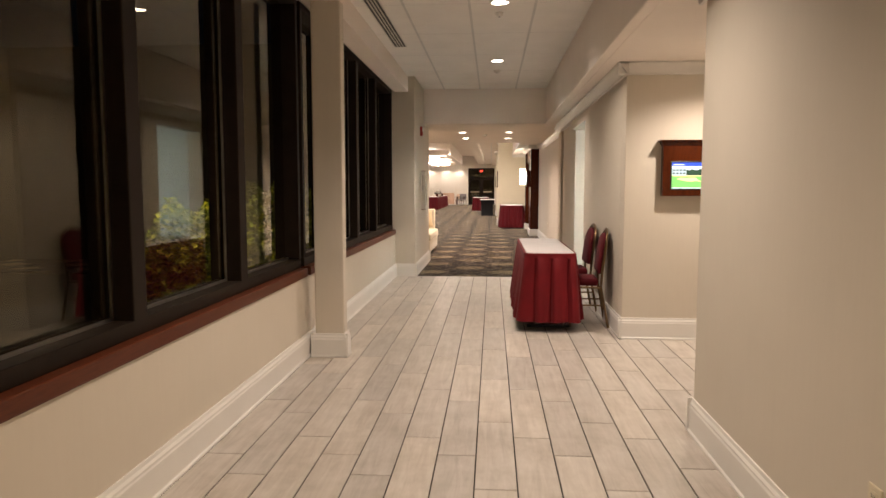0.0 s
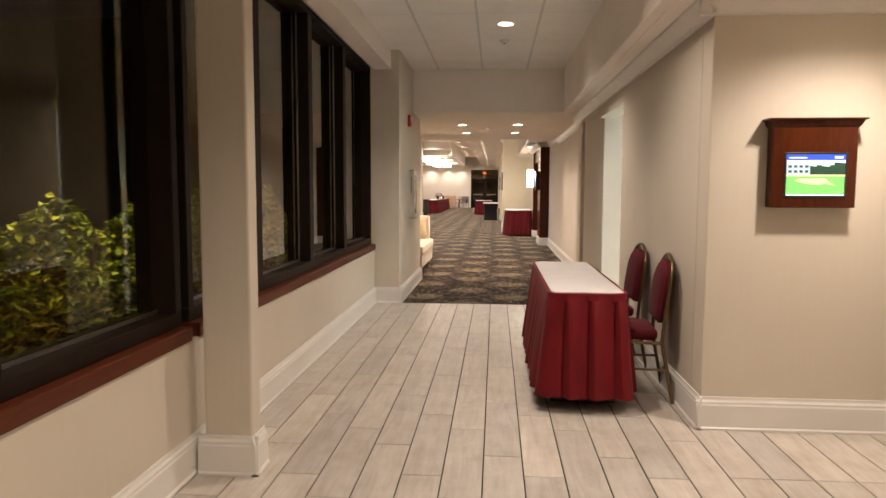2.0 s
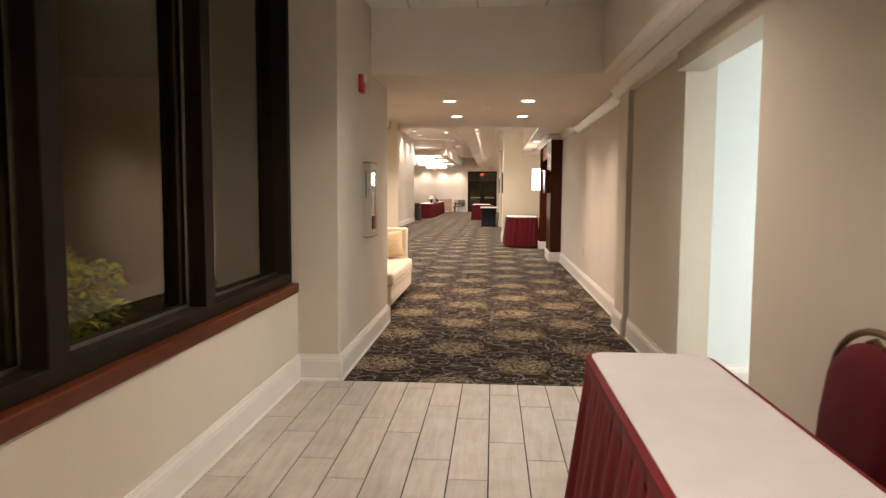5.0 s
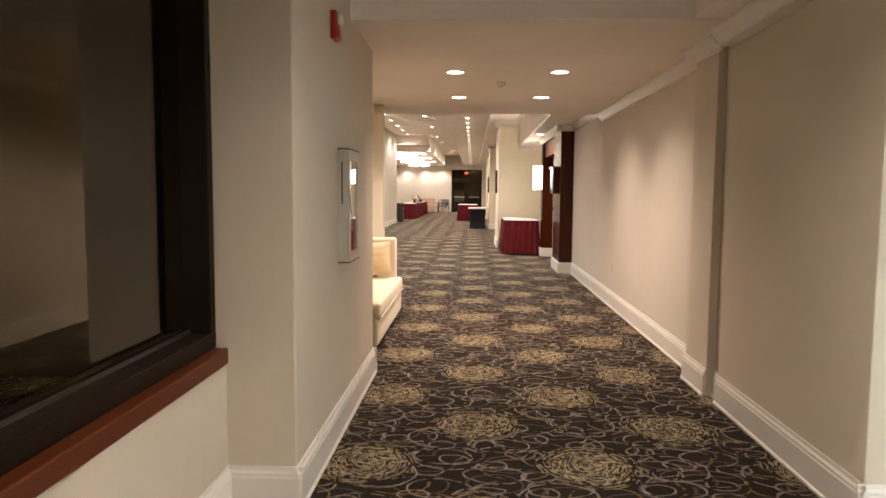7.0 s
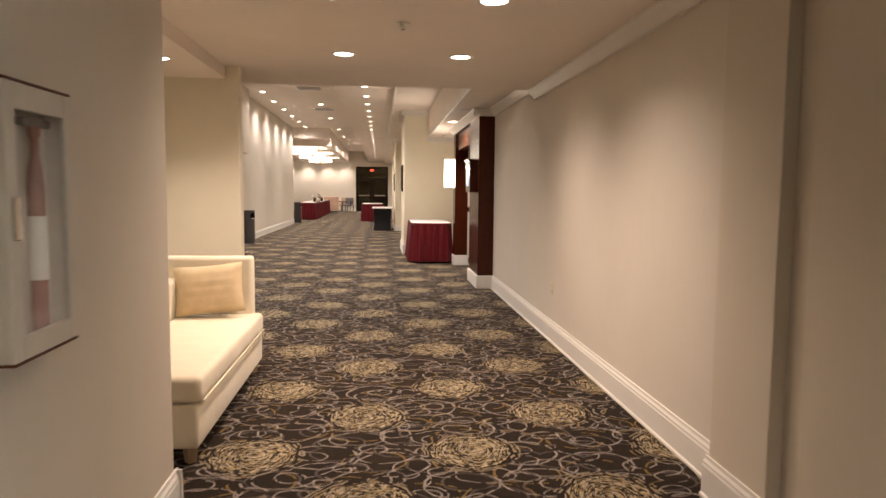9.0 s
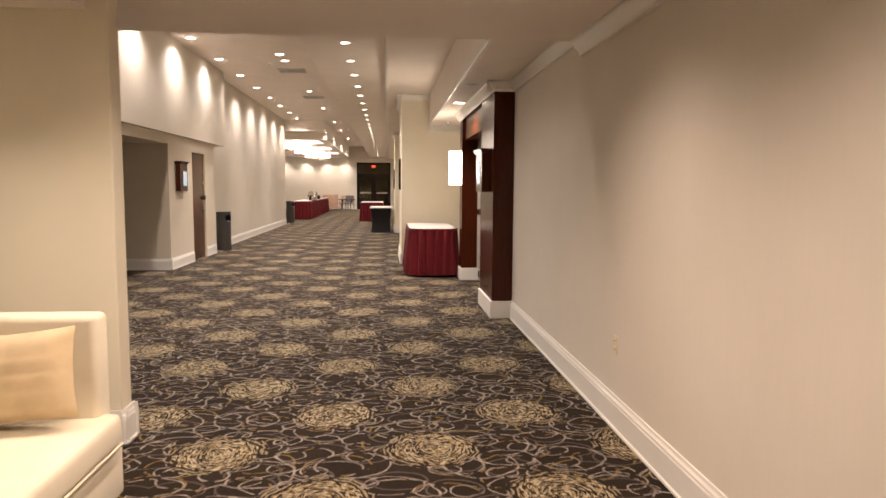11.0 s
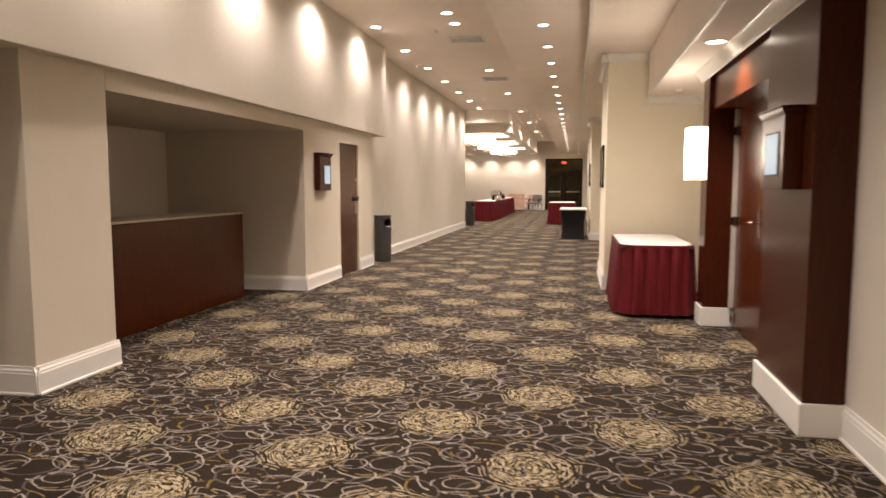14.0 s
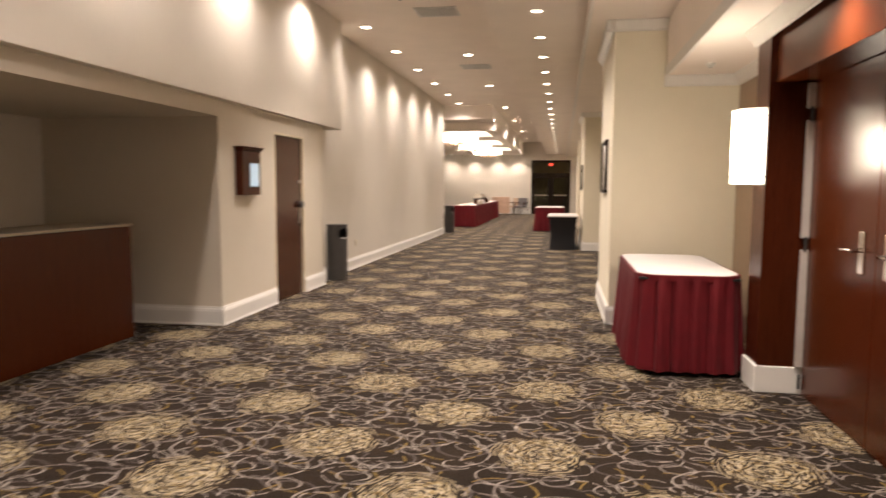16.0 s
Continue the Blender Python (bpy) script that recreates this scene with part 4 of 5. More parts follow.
def diffuser(x, y, z, w=0.6, d=0.5):
    t = thing("ceiling_vent", "square grey louvred air vent in the ceiling", "vent", Matrix.Translation((x, y, z)), "ceiling vents")
    part("backing", boxes((-w / 2, w / 2, -d / 2, d / 2, -0.002, 0)), GREYMETAL, t)
    part("frame", boxes((-w / 2, w / 2, -d / 2, -d / 2 + 0.03, -0.012, -0.002), (-w / 2, w / 2, d / 2 - 0.03, d / 2, -0.012, -0.002), (-w / 2, -w / 2 + 0.03, -d / 2 + 0.03, d / 2 - 0.03, -0.012, -0.002), (w / 2 - 0.03, w / 2, -d / 2 + 0.03, d / 2 - 0.03, -0.012, -0.002)), GRID, t)
    n = 9
    for k in range(n):
        yy = -d / 2 + 0.045 + k * (d - 0.09) / (n - 1)
        part("slat", boxes((-w / 2 + 0.03, w / 2 - 0.03, yy - 0.012, yy + 0.004, -0.011, -0.003)), GRID, t)
    return t


for y in (23.9, 28.2, 32.7):
    diffuser(-1.95, y, ZH)


def detector(x, y, z, label, r=0.055):
    t = thing("smoke_detector", label, "detector", Matrix.Translation((x, y, z)))
    bm = bmesh.new()
    lathe(bm, 0, 0, [(r * 0.4, -0.04), (r * 0.75, -0.036), (r * 0.85, -0.02), (r, -0.014), (r, 0)])
    part("body", bm, WHITE_PLASTIC, t, smooth=True)
    bm = bmesh.new()
    lathe(bm, 0, 0, [(r * 0.15, -0.044), (r * 0.3, -0.04)])
    part("sensor", bm, GREYMETAL, t, smooth=True)


detector(0.2, 7.42, ZA, "small round white sensor on the ceiling tiles", 0.04)
detector(0.2, 10.7, ZA, "round white smoke detector on the ceiling tiles")
detector(-0.02, 15.0, ZB, "small round white detector on the low ceiling", 0.045)
detector(-2.3, 27.4, ZH, "round white detector on the hall ceiling")
detector(1.15, 25.0, ZP, "small round white detector on the soffit", 0.04)


# ---------------------------------------------------------------- sofa in the niche
t = thing("settee", "cream upholstered settee with a high end and wooden feet", "sofa", Matrix.Translation((-1.06, 14.01, 0)))
part("base", boxes((-0.72, -0.02, 0.0, 1.90, 0.09, 0.32), bevel=0.018, segments=3), CREAM_SOFA, t, smooth=True)
c = part("seat_cushion", boxes((-0.62, 0.0, 0.0, 1.86, 0.325, 0.465), bevel=0.035, segments=4), CREAM_SOFA, t, smooth=True)
bm = bmesh.new()
tube(bm, [(0.002, 0.03, 0.335), (0.002, 1.83, 0.335)], 0.006)
part("piping", bm, CREAM_SOFA, c, smooth=True)
part("end_panel", boxes((-0.72, -0.07, 1.78, 1.92, 0.30, 0.90), bevel=0.03, segments=4), CREAM_SOFA, t, smooth=True)
part("backrest", boxes((-0.78, -0.60, 0.0, 1.80, 0.28, 0.74), bevel=0.03, segments=4), CREAM_SOFA, t, smooth=True)
for x in (-0.08, -0.66):
    for y in (0.07, 1.83):
        bm = bmesh.new()
        cyl(bm, x, y, 0.0, 0.10, 0.03, 0.042, 4)
        part("foot", bm, TANPANEL, t, "light wooden foot")

t = thing("cushion", "tan ribbed cushion leaning on the settee's end", "cushion", pose(-1.40, 15.64, 0.492, -14, -5, 4))
bm = bmesh.new()
n = 16
front, back = [], []
for i in range(n + 1):
    for j in range(n + 1):
        u, v = 2 * i / n - 1, 2 * j / n - 1
        pz = (1 - abs(u) ** 3) * (1 - abs(v) ** 3)
        w, h = 0.25 * (1 - 0.06 * (1 - v * v)), 0.185 * (1 - 0.06 * (1 - u * u))
        rib = 0.003 * math.sin(v * 34)
        front.append(bm.verts.new((u * w, -0.075 * pz ** 0.55 - rib * pz, 0.185 + v * h)))
        back.append(bm.verts.new((u * w, 0.06 * pz ** 0.55 + 0.001, 0.185 + v * h)))
for lst in (front, back):
    for i in range(n):
        for j in range(n):
            k = i * (n + 1) + j
            bm.faces.new((lst[k], lst[k + 1], lst[k + n + 2], lst[k + n + 1]))
part("cover", bm, PILLOW, t, smooth=True)


# ---------------------------------------------------------------- service recess: counter, door, bins
t = thing("service_counter", "long mahogany counter front in the service recess", "counter", Matrix.Translation((-4.16, 20.97, 0)))
COUNTER_WOOD = wood("counter_mahogany", (0.043, 0.0085, 0.0020), (0.070, 0.0150, 0.0036), 0.26, 2)
COUNTER_WOOD.node_tree.nodes["Principled BSDF"].inputs["Specular IOR Level"].default_value = 0.16
part("front_panel", boxes((-0.05, 0.0, 0.002, 3.26, 0.0, 1.055), bevel=0.003), COUNTER_WOOD, t)
part("end_panel", boxes((-0.60, -0.052, 3.20, 3.26, 0.0, 1.055), bevel=0.003), COUNTER_WOOD, t)
part("top", boxes((-0.60, 0.012, 0.0, 3.275, 1.057, 1.080), bevel=0.004), plain("worn_counter_edge", (0.30, 0.24, 0.17), 0.45), t, "thin pale counter edge")

BROWN_DOOR = wood("brown_door_wood", (0.036, 0.009, 0.0035), (0.066, 0.018, 0.0065), 0.22, 2, 0.0)
BROWN_DOOR.node_tree.nodes["Principled BSDF"].inputs["Specular IOR Level"].default_value = 0.4
d = tagged(new("door_1"), "closed brown wooden service door in a cream frame", "door", kind="structure")
d.location = (XH, 26.25, 0)
part("leaf", boxes((-0.065, -0.022, 0.026, 0.924, 0.006, 2.062), bevel=0.002), BROWN_DOOR, d)
part("frame", boxes((-0.12, 0.006, 0.0, 0.022, 0, 2.09), (-0.12, 0.006, 0.928, 0.95, 0, 2.09), (-0.12, 0.006, 0.022, 0.928, 2.066, 2.09), bevel=0.003), IVORY_PLASTIC, d)
bm = boxes((-0.022, -0.012, 0.80, 0.87, 0.95, 1.16), bevel=0.003)
cyl(bm, 0.835, 1.02, -0.013, 0.02, 0.012, axis="x")
h = part("lock_plate", bm, BRONZE_TRIM, d, "bronze lock plate")
bm = bmesh.new()
tube(bm, [(0.02, 0.835, 1.02), (0.025, 0.80, 1.02), (0.025, 0.72, 1.02)], 0.009)
part("lever", bm, BRONZE_TRIM, h, smooth=True)
bm = bmesh.new()
cyl(bm, 0.835, 1.50, -0.023, -0.005, 0.022, axis="x")
part("door_viewer", bm, BRONZE_TRIM, d, smooth=True)
bm = bmesh.new()
cyl(bm, 0.835, 1.20, -0.023, 0.03, 0.045, axis="x")
part("deadbolt", bm, GREYMETAL, d, "dark round deadbolt", True)


def bin_thing(m, label):
    """Round bin whose mouth is an oval hole in the side that faces +x."""
    t = thing("litter_bin", label, "bin", m, "tall grey bins")
    R0, N, M = 0.155, 56, 12
    bm = bmesh.new()
    lathe(bm, 0, 0, [(0.02, 0.035), (R0, 0.035), (R0, 0.60), (0.02, 0.60)], N)
    part("body", bm, GREYMETAL, t, smooth=True)
    bm = bmesh.new()
    for rad in (R0, R0 - 0.008):
        ring = [[bm.verts.new((rad * math.cos(2 * math.pi * i / N), rad * math.sin(2 * math.pi * i / N), 0.60 + 0.25 * j / M)) for i in range(N)] for j in range(M + 1)]
        for j in range(M):
            for i in range(N):
                a = (2 * math.pi * (i + 0.5) / N + math.pi) % (2 * math.pi) - math.pi
                v = 0.60 + 0.25 * (j + 0.5) / M
                if (a / radians(42)) ** 2 + ((v - 0.735) / 0.085) ** 2 < 1:
                    continue
                k = (i + 1) % N
                bm.faces.new((ring[j][i], ring[j][k], ring[j + 1][k], ring[j + 1][i]))
    part("housing", bm, GREYMETAL, t, smooth=True)
    bm = bmesh.new()
    tube(bm, [(0.125 * math.cos(radians(a)), 0.125 * math.sin(radians(a)), 0.66) for a in range(-60, 61, 10)], 0.012, 6)
    part("liner_edge", bm, WHITE_PLASTIC, t, "white bag edge in the opening", True)
    bm = bmesh.new()
    lathe(bm, 0, 0, [(0.01, 0.85), (R0 + 0.006, 0.85), (R0 + 0.009, 0.858), (R0 + 0.006, 0.868), (0.01, 0.872)], N)
    part("lid", bm, GREYMETAL, t, smooth=True)
    bm = bmesh.new()
    lathe(bm, 0, 0, [(0.02, 0.0), (R0 + 0.004, 0.0), (R0 + 0.004, 0.03), (0.02, 0.034)], N)
    part("foot_ring", bm, CHROME, t, "chrome foot ring", True)
    return t


b1 = bin_thing(pose(-3.50, 28.32, 0, 0, 0, -26), "tall round grey metal litter bin against the wall")
copy_thing(b1, pose(-3.60, 39.6, 0, 0, 0, -26))


# ---------------------------------------------------------------- wooden portal
SEAL = plain("pale_aluminium", (0.60, 0.55, 0.50), 0.4, 0.3)
por = thing("door_portal", "dark mahogany door portal with white plinths", "portal", Matrix.Translation((1.23, 20.3, 0)))
part("near_pillar", boxes((0.0, 0.42, 0.0, 0.98, 0.19, ZP), bevel=0.003), MAHOG, por)
part("far_pillar", boxes((0.0, 0.42, 3.13, 3.44, 0.19, ZP), bevel=0.003), MAHOG, por)
part("header", boxes((0.04, 0.40, 0.982, 3.128, 2.16, ZP), bevel=0.003), MAHOG_RED, por, "polished mahogany header")
part("plinth", boxes((-0.02, 0.42, -0.02, 1.0, 0.0, 0.19), bevel=0.006), TRIM, por, "white plinth")
part("plinth", boxes((-0.02, 0.42, 3.11, 3.46, 0.0, 0.19), bevel=0.006), TRIM, por, "white plinth")
structure("wall_portal_back", boxes((1.70, 1.9, 20.3, 23.75, -0.1, 2.9)), PAPER, "wall behind the wooden portal")
for k, (y0, y1, hy) in enumerate(((1.02, 2.04, 1.90), (2.045, 3.07, 2.22))):
    dr = tagged(new("door_%d" % (k + 2)), "tall closed polished mahogany door in the portal", "door", kind="structure")
    dr.location = (1.23, 20.3, 0)
    part("leaf", boxes((0.28, 0.33, y0, y1, 0.01, 2.155), bevel=0.003), MAHOG_RED, dr)
    part("escutcheon", boxes((0.272, 0.28, hy - 0.035, hy + 0.035, 0.96, 1.20), bevel=0.003), CHROME, dr)
    bm = bmesh.new()
    s = 1 if k else -1
    tube(bm, [(0.28, hy, 1.09), (0.23, hy, 1.09), (0.22, hy + s * 0.02, 1.09), (0.22, hy + s * 0.14, 1.09)], 0.010)
    part("lever", bm, CHROME, dr, smooth=True)
    hy2 = y1 + 0.028 if k else y0 - 0.02
    for z0, z1 in ((0.20, 1.02), (1.10, 1.90), (1.98, 2.15)):
        part("jamb_seal", boxes((0.24, 0.30, hy2 - 0.018, hy2 + 0.018, z0, z1), bevel=0.003), SEAL, dr, "pale metal strip")
    for z in (0.1, 1.06, 1.94):
        bm = bmesh.new()
        cyl(bm, 0.265, hy2 - 0.02, z - 0.05, z + 0.05, 0.011, n=10)
        part("hinge", bm, GREYMETAL, dr, smooth=True)

# sconce on the portal's side
t = thing("wall_sconce", "glowing white fabric half-drum wall sconce", "wall lamp", Matrix.Translation((1.229, 23.62, 1.47)))
bm = bmesh.new()
pts = [(-0.185 * math.sin(radians(a)), 0.165 * math.cos(radians(a))) for a in range(0, 181, 12)]
lo = [bm.verts.new((x, y, 0.0)) for x, y in pts]
hi = [bm.verts.new((x, y, 0.525)) for x, y in pts]
for i in range(len(pts) - 1):
    bm.faces.new((lo[i], lo[i + 1], hi[i + 1], hi[i]))
bm.faces.new(lo)
bm.faces.new(hi)
part("shade", bm, SHADE, t, "glowing fabric shade", True)
for z in (0.0, 0.045, 0.465, 0.51):
    bm = bmesh.new()
    tube(bm, [(x * 1.02, y * 1.02, z + 0.008) for x, y in pts], 0.004, 6)
    part("band", bm, BRONZE_TRIM, t)
part("back_plate", boxes((-0.002, 0.0, -0.06, 0.06, 0.1, 0.44)), BRONZE_TRIM, t)
glow(0.94, 23.62, 1.73, 16, SOFTWARM, 0.16)


# ---------------------------------------------------------------- pictures
def picture(m, w, h):
    t = thing("framed_picture", "dark framed picture on the pale yellow wall", "picture", m, "hall pictures")
    f = 0.04
    part("frame", boxes((-0.03, 0, -w / 2, w / 2, 0, f), (-0.03, 0, -w / 2, w / 2, h - f, h), (-0.03, 0, -w / 2, -w / 2 + f, f, h - f), (-0.03, 0, w / 2 - f, w / 2, f, h - f), bevel=0.004), DARKFRAME, t)
    part("print", boxes((-0.012, 0, -w / 2 + f, w / 2 - f, f, h - f)), plain("faded_print", (0.22, 0.17, 0.12), 0.3, 0, 0.5, 9.0), t)
    return t


p1 = picture(pose(0.35, 26.75, 1.38), 0.85, 0.60)
copy_thing(p1, pose(0.33, 35.4, 1.38))


# ---------------------------------------------------------------- dining end
def chandelier(x, y, z):
    t = thing("chandelier", "brass-armed chandelier with glowing white drum shades", "chandelier", Matrix.Translation((x, y, z)), "coffer chandeliers")
    bm = bmesh.new()
    lathe(bm, 0, 0, [(0.01, -0.05), (0.05, 0.0), (0.03, 0.12), (0.015, 0.2), (0.015, 0.62), (0.06, 0.66), (0.06, 0.68)], 12)
    part("stem", bm, GOLDMETAL, t, smooth=True)
    for k in range(6):
        a = radians(60 * k)
        cx, cy = 0.5 * math.cos(a), 0.5 * math.sin(a)
        bm = bmesh.new()
        tube(bm, [(0, 0, 0.02), (cx * 0.4, cy * 0.4, -0.06), (cx * 0.8, cy * 0.8, -0.05), (cx, cy, 0.06)], 0.012, 6)
        part("arm", bm, GOLDMETAL, t, smooth=True)
        bm = bmesh.new()
        lathe(bm, cx, cy, [(0.10, 0.06), (0.15, 0.07), (0.13, 0.24), (0.09, 0.25)], 14)
        part("shade", bm, CHAND, t, smooth=True)
    return t


ch = chandelier(-3.65, 41.8, 2.93)
copy_thing(ch, Matrix.Translation((-3.65, 46.4, 2.93)))
copy_thing(ch, Matrix.Translation((-3.65, 51.1, 2.93)))
for y in (41.8, 46.4, 51.1):
    glow(-3.65, y, 3.30, 55, HALLW, 0.2)


def armchair(m, mat, label):
    t = thing("armchair", label, "chair", m)
    part("seat", boxes((-0.28, 0.28, -0.26, 0.28, 0.36, 0.46), bevel=0.03, segments=3), mat, t, smooth=True)
    bm = boxes((-0.28, 0.28, -0.32, -0.26, 0.46, 0.88), bevel=0.025, segments=3)
    part("backrest", bm, mat, t, smooth=True)
    for sx in (-1, 1):
        part("armrest", boxes((sx * 0.30 - 0.03, sx * 0.30 + 0.03, -0.28, 0.26, 0.60, 0.64), (sx * 0.30 - 0.025, sx * 0.30 + 0.025, 0.20, 0.25, 0.42, 0.60), bevel=0.008), MAHOG, t)
        for y in (-0.28, 0.25):
            bm = bmesh.new()
            cyl(bm, sx * 0.27, y, 0.0, 0.38, 0.018, 0.025, 8)
            part("leg", bm, MAHOG, t)
    return t


GREYCLOTH = cloth("grey_upholstery", (0.16, 0.15, 0.15))
armchair(pose(-2.3, 55.6, 0, 0, 0, 160), GREYCLOTH, "grey upholstered armchair by the far wall")
t = thing("bench", "pale peach upholstered bench turned to the far wall", "bench", Matrix.Translation((-3.3, 54.8, 0)))
part("seat", boxes((-0.46, 0.46, 0.12, 0.70, 0.12, 0.46), bevel=0.03), cloth("peach_upholstery", (0.5, 0.34, 0.25)), t)
part("backrest", boxes((-0.46, 0.46, 0.0, 0.12, 0.08, 0.95), bevel=0.03), cloth("peach_upholstery_back", (0.5, 0.34, 0.25)), t)
armchair(pose(-2.72, 56.0, 0, 0, 0, 140), cloth("beige_upholstery", (0.45, 0.33, 0.24)), "beige upholstered armchair by the far wall")

# catering things on the buffet
for x, y in ((-3.5, 46.2), (-3.5, 47.4)):
    t = thing("chafing_dish", "polished steel chafing dish on the buffet", "chafing dish", Matrix.Translation((x, y, 0.79)), "chafing dishes")
    part("pan", boxes((-0.18, 0.18, -0.28, 0.28, 0.14, 0.22), bevel=0.015), CHROME, t)
    bm = bmesh.new()
    cyl(bm, 0, 0.24, -0.28, 0.28, 0.17, 0.17, 18, axis="y")
    part("roll_top", bm, CHROME, t, smooth=True)
    for sx in (-1, 1):
        for sy in (-1, 1):
            bm = bmesh.new()
            cyl(bm, sx * 0.16, sy * 0.25, 0.0, 0.15, 0.012, 0.012, 8)
            part("leg", bm, CHROME, t)
for i, (x, y) in enumerate(((-3.2, 44.0), (-3.35, 44.4), (-3.2, 44.8), (-3.3, 47.6))):
    t = thing("coffee_urn", "small steel and brown serving pot on the buffet", "urn", Matrix.Translation((x, y, 0.79)), "buffet pots")
    bm = bmesh.new()
    lathe(bm, 0, 0, [(0.05, 0), (0.08, 0.02), (0.085, 0.13), (0.06, 0.18), (0.02, 0.20)], 14)
    part("pot", bm, (MAHOG_RED if i % 2 else CHROME), t, smooth=True)
    bm = bmesh.new()
    lathe(bm, 0, 0, [(0.012, 0.20), (0.02, 0.215), (0.008, 0.23)], 10)
    part("lid_knob", bm, BLACK, t, smooth=True)

# exit doors in the far wall
d = tagged(new("door_4"), "dark glass double exit doors under a transom", "door", kind="structure")
d.location = (-1.80, YF, 0)
W = 2.11
part("frame", boxes((0, 0.09, 0, 0.12, 0, 2.93), (W - 0.09, W, 0, 0.12, 0, 2.93), (0.09, W - 0.09, 0, 0.12, 2.83, 2.93), (0.09, W - 0.09, 0, 0.12, 2.10, 2.24), (W / 2 - 0.07, W / 2 + 0.07, 0.01, 0.10, 0, 2.10), bevel=0.004), DARKFRAME, d)
for a, c in ((0.09, W / 2 - 0.07), (W / 2 + 0.07, W - 0.09)):
    lf = part("leaf", boxes((a, a + 0.09, 0.03, 0.08, 0.0, 2.10), (c - 0.09, c, 0.03, 0.08, 0.0, 2.10), (a + 0.09, c - 0.09, 0.03, 0.08, 0.0, 0.22), (a + 0.09, c - 0.09, 0.03, 0.08, 1.98, 2.10)), DARKFRAME, d)
    part("pane", boxes((a + 0.09, c - 0.09, 0.05, 0.056, 0.22, 1.98)), GLASS, lf)
    part("push_bar", boxes((a + 0.09, c - 0.09, -0.02, 0.01, 1.0, 1.06), bevel=0.006), BRONZE_TRIM, lf)
part("transom_pane", boxes((0.09, W - 0.09, 0.05, 0.056, 2.24, 2.83)), GLASS, d)
t = thing("exit_sign", "small red glowing exit sign above the doors", "sign", Matrix.Translation((-0.75, YF - 0.052, 2.70)))
part("case", boxes((-0.15, 0.15, 0, 0.05, -0.09, 0.09), bevel=0.006), BLACK, t)
part("lamp_face", boxes((-0.11, 0.11, -0.004, 0, -0.05, 0.05)), emit("exit_red", (1.0, 0.06, 0.03), 1.2), t, "red glowing face")
# Added box behind the glass; its black colour stands for the missing light.
structure("wall_vestibule", boxes((-2.2, 1.2, YF + 2.6, YF + 2.8, -0.1, 3.3), (-2.3, -2.2, YF + 0.2, YF + 2.8, -0.1, 3.3), (1.2, 1.3, YF + 0.2, YF + 2.8, -0.1, 3.3), (-2.2, 1.2, YF + 0.2, YF + 2.8, 3.3, 3.4)), BLACK, "vestibule walls behind the exit doors, coloured black for darkness")


# ---------------------------------------------------------------- outside the windows
structure("ground", boxes((-14, XL - 0.22, -6, 13.2, -0.2, -0.02)), plain("dark_soil", (0.03, 0.024, 0.016), 0.95, 0, 0.4, 4.0, 60, 0.8), "dark soil of the courtyard bed")
# Added walls that close the courtyard; the night's darkness is in their colour.
structure("wall_courtyard", boxes((-9.2, -9.0, -6, 13.2, -0.2, 4.0), (-9.0, -1.62, 13.2, 13.3, -0.2, 4.0), (-9.0, -1.6, -6.2, -6.0, -0.2, 4.0)), plain("night_dark_stucco", (0.022, 0.019, 0.010), 0.9, 0, 0.2, 1.5, 20, 0.0), "courtyard wall coloured near-black for the night")
m_, nt_, b_ = base_mat("shrub_leaf", 0.5)
b_.inputs["Specular IOR Level"].default_value = 0.15
geo = nt_.nodes.new("ShaderNodeNewGeometry")
nt_.links.new(ramp(nt_, geo.outputs["Random Per Island"], (0.0, (0.035, 0.055, 0.005)), (0.5, (0.13, 0.16, 0.010)), (1.0, (0.34, 0.32, 0.02))), b_.inputs["Base Color"])
LEAF = m_


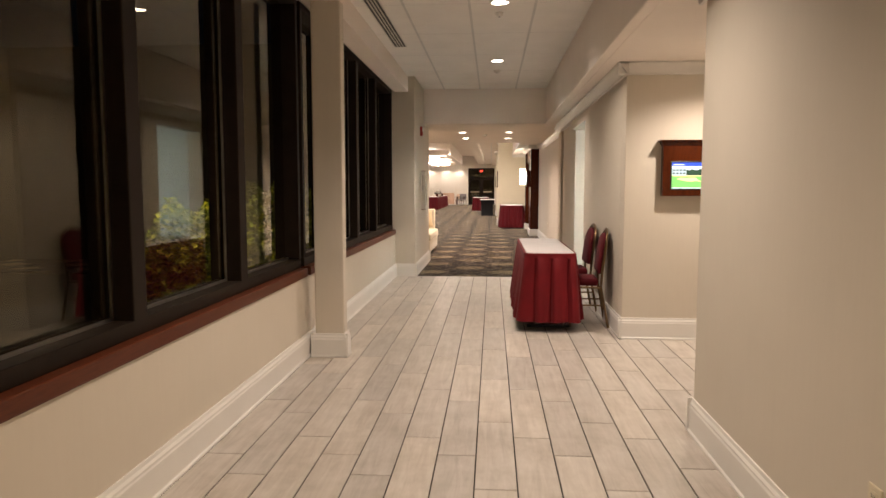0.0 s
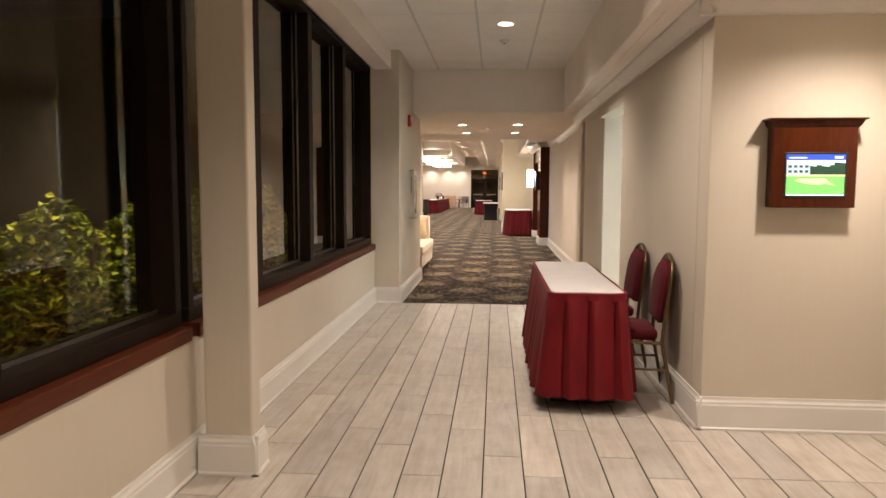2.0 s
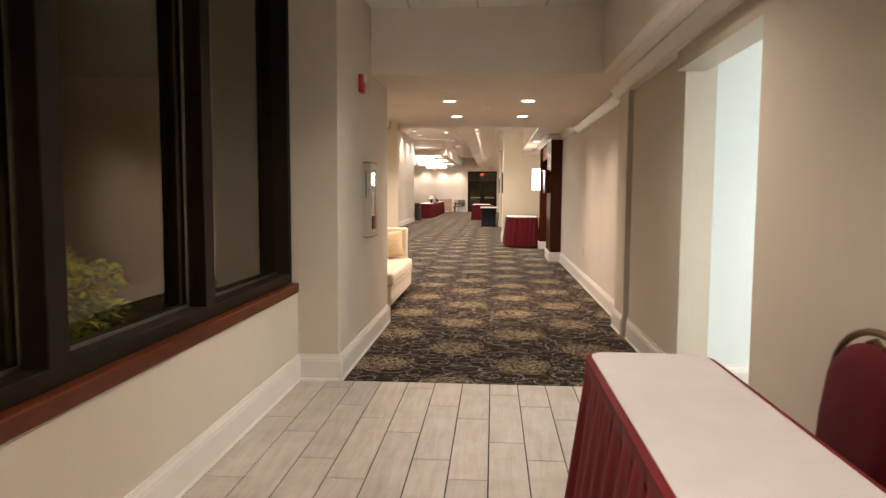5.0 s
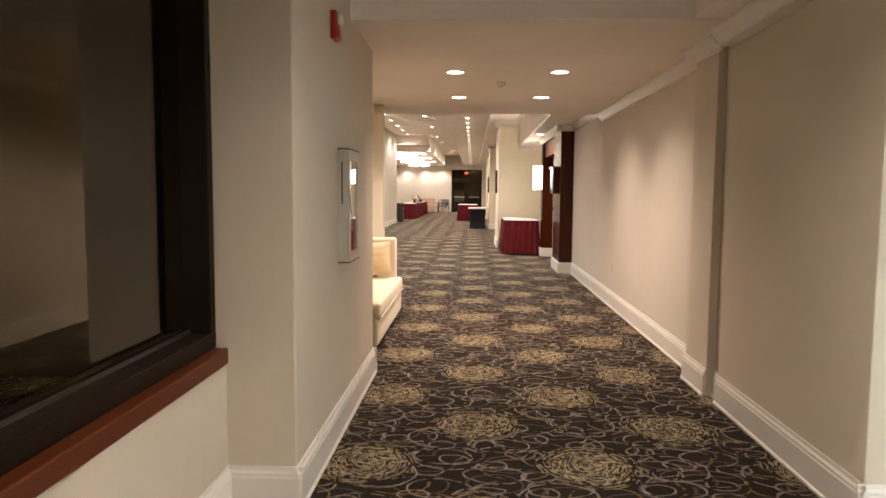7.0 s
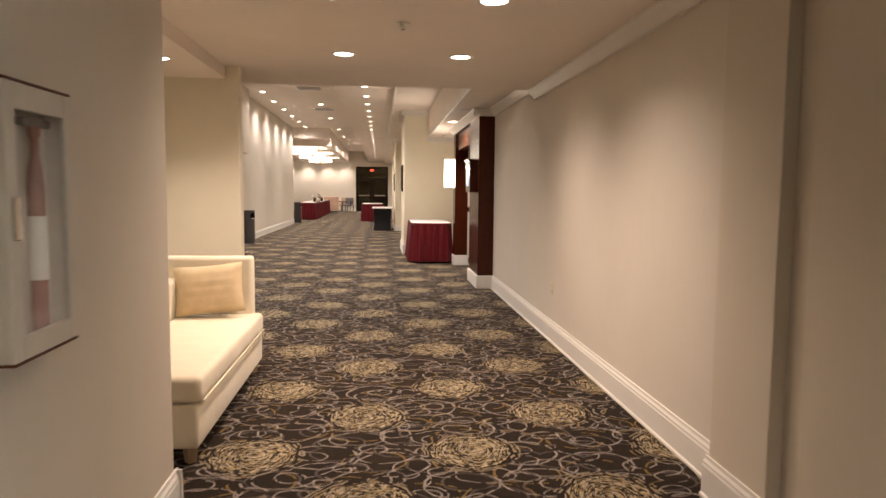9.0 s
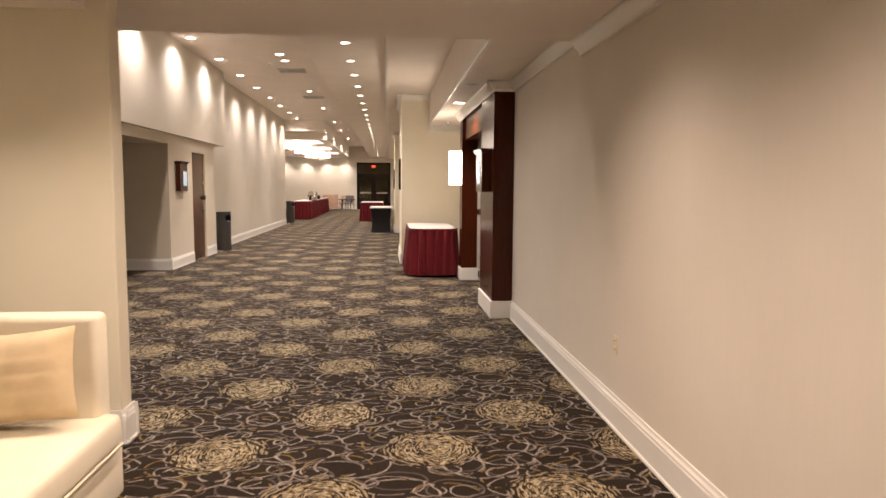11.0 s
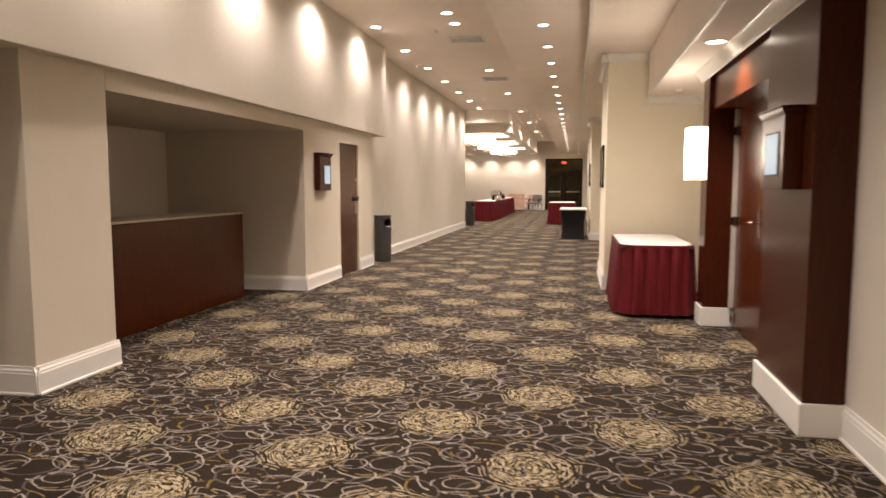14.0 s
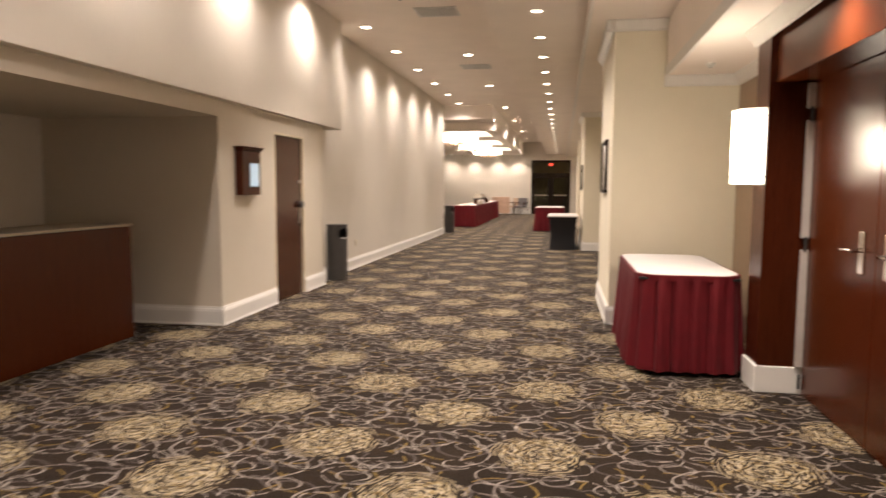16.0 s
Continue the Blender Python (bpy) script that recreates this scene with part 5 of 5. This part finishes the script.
def shrub(x0, x1, y0, y1, z0, z1, count, seed, label):
    rnd = random.Random(seed)
    t = thing("shrub", label, "shrub", Matrix.Translation(((x0 + x1) / 2, (y0 + y1) / 2, 0)), "courtyard shrubs")
    w, d = (x1 - x0) / 2, (y1 - y0) / 2
    bm = bmesh.new()
    for k in range(9):
        a = rnd.uniform(0, 6.28)
        bx, by = rnd.uniform(-w, w) * 0.3, rnd.uniform(-d, d) * 0.5
        tube(bm, [(bx, by, -0.02), (bx + 0.1 * math.cos(a), by + 0.1 * math.sin(a), z1 * 0.5), (bx + w * 0.6 * math.cos(a), by + d * 0.5 * math.sin(a), z1 * 0.85)], 0.012, 5)
    part("stems", bm, MAHOG, t)
    verts, faces = [], []
    for k in range(count):
        u, v = rnd.uniform(-1, 1), rnd.uniform(-1, 1)
        top = z1 * (0.86 + 0.14 * math.sin(v * 7 + seed) * math.cos(u * 5)) * (1 - 0.25 * max(abs(u), abs(v)) ** 4)
        h = top - (top - z0) * (rnd.random() ** 3.4) + rnd.gauss(0, 0.025)
        c = Vector((u * w, v * d, h))
        q = Euler((rnd.uniform(-0.9, 0.9), rnd.uniform(-0.9, 0.9), rnd.uniform(0, 6.28))).to_matrix()
        L, B = rnd.uniform(0.022, 0.046), rnd.uniform(0.012, 0.023)
        i = len(verts)
        verts += [c + q @ Vector(p) for p in ((0, -L, 0), (B, 0, 0.006), (0, L, -0.004), (-B, 0, 0.006))]
        faces += [(i, i + 1, i + 2), (i, i + 2, i + 3)]
    me = bpy.data.meshes.new("foliage")
    me.from_pydata([tuple(v) for v in verts], [], faces)
    me.materials.append(LEAF)
    o = new("foliage", me)
    o.parent = t
    tagged(o, "yellow-green shrub leaves", kind="stuff")


shrub(-2.55, -1.9, 5.3, 7.2, 0.35, 1.30, 24000, 1, "yellow-green leafy shrub outside the window")
shrub(-2.75, -1.8, 7.65, 9.6, 0.35, 1.46, 20000, 2, "yellow-green leafy shrub in the dark courtyard")
spot(-2.3, 6.2, 4.4, 420, 28, 0.6, (1.0, 0.90, 0.36), 0.1)
spot(-2.5, 8.7, 4.4, 85, 34, 0.6, (0.92, 0.95, 0.36), 0.1)


# ---------------------------------------------------------------- floor planks
PW, PL, GAP = 0.20, 0.91, 0.0065
def plank_mesh(length):
    bm = boxes((0.0, PW - GAP, 0.0, length - GAP, -0.012, 0.0))
    top = [e for e in bm.edges if all(v.co.z > -0.001 for v in e.verts)]
    bmesh.ops.bevel(bm, geom=top, offset=0.0018, segments=1, affect="EDGES")
    return mesh_of("plank", bm, PLANK)


full = plank_mesh(PL)
cuts = {}
for r in range(-9, 12):
    x = 0.07 + PW * r
    stop = YC
    y = -0.93 - 3 * PL + ((r * 2) % 3) * PL / 3 + ((r * 7) % 5) * 0.03
    if x > 1.2:
        y = 4.35
    while y + PL < -3.15:
        y += PL
    while y < stop - 0.03:
        if y < -3.2:
            ln, y = y + PL + 3.2, -3.2
        else:
            ln = min(PL, stop - y)
        if x > 1.3 and 6.9 < y < 8.75:
            y = 8.8
            ln = PL
        if x > 1.3 and 9.6 - PL < y and y + ln > YC - 0.3:
            ln = 11.125 - y
            if ln < 0.05:
                break
        if abs(ln - PL) < 1e-6:
            me = full
        else:
            key = round(ln, 3)
            me = cuts.setdefault(key, None) or plank_mesh(ln)
            cuts[key] = me
        o = new("plank", me)
        o.location = (x, y, 0)
        o.parent = floor_tile
        y += ln
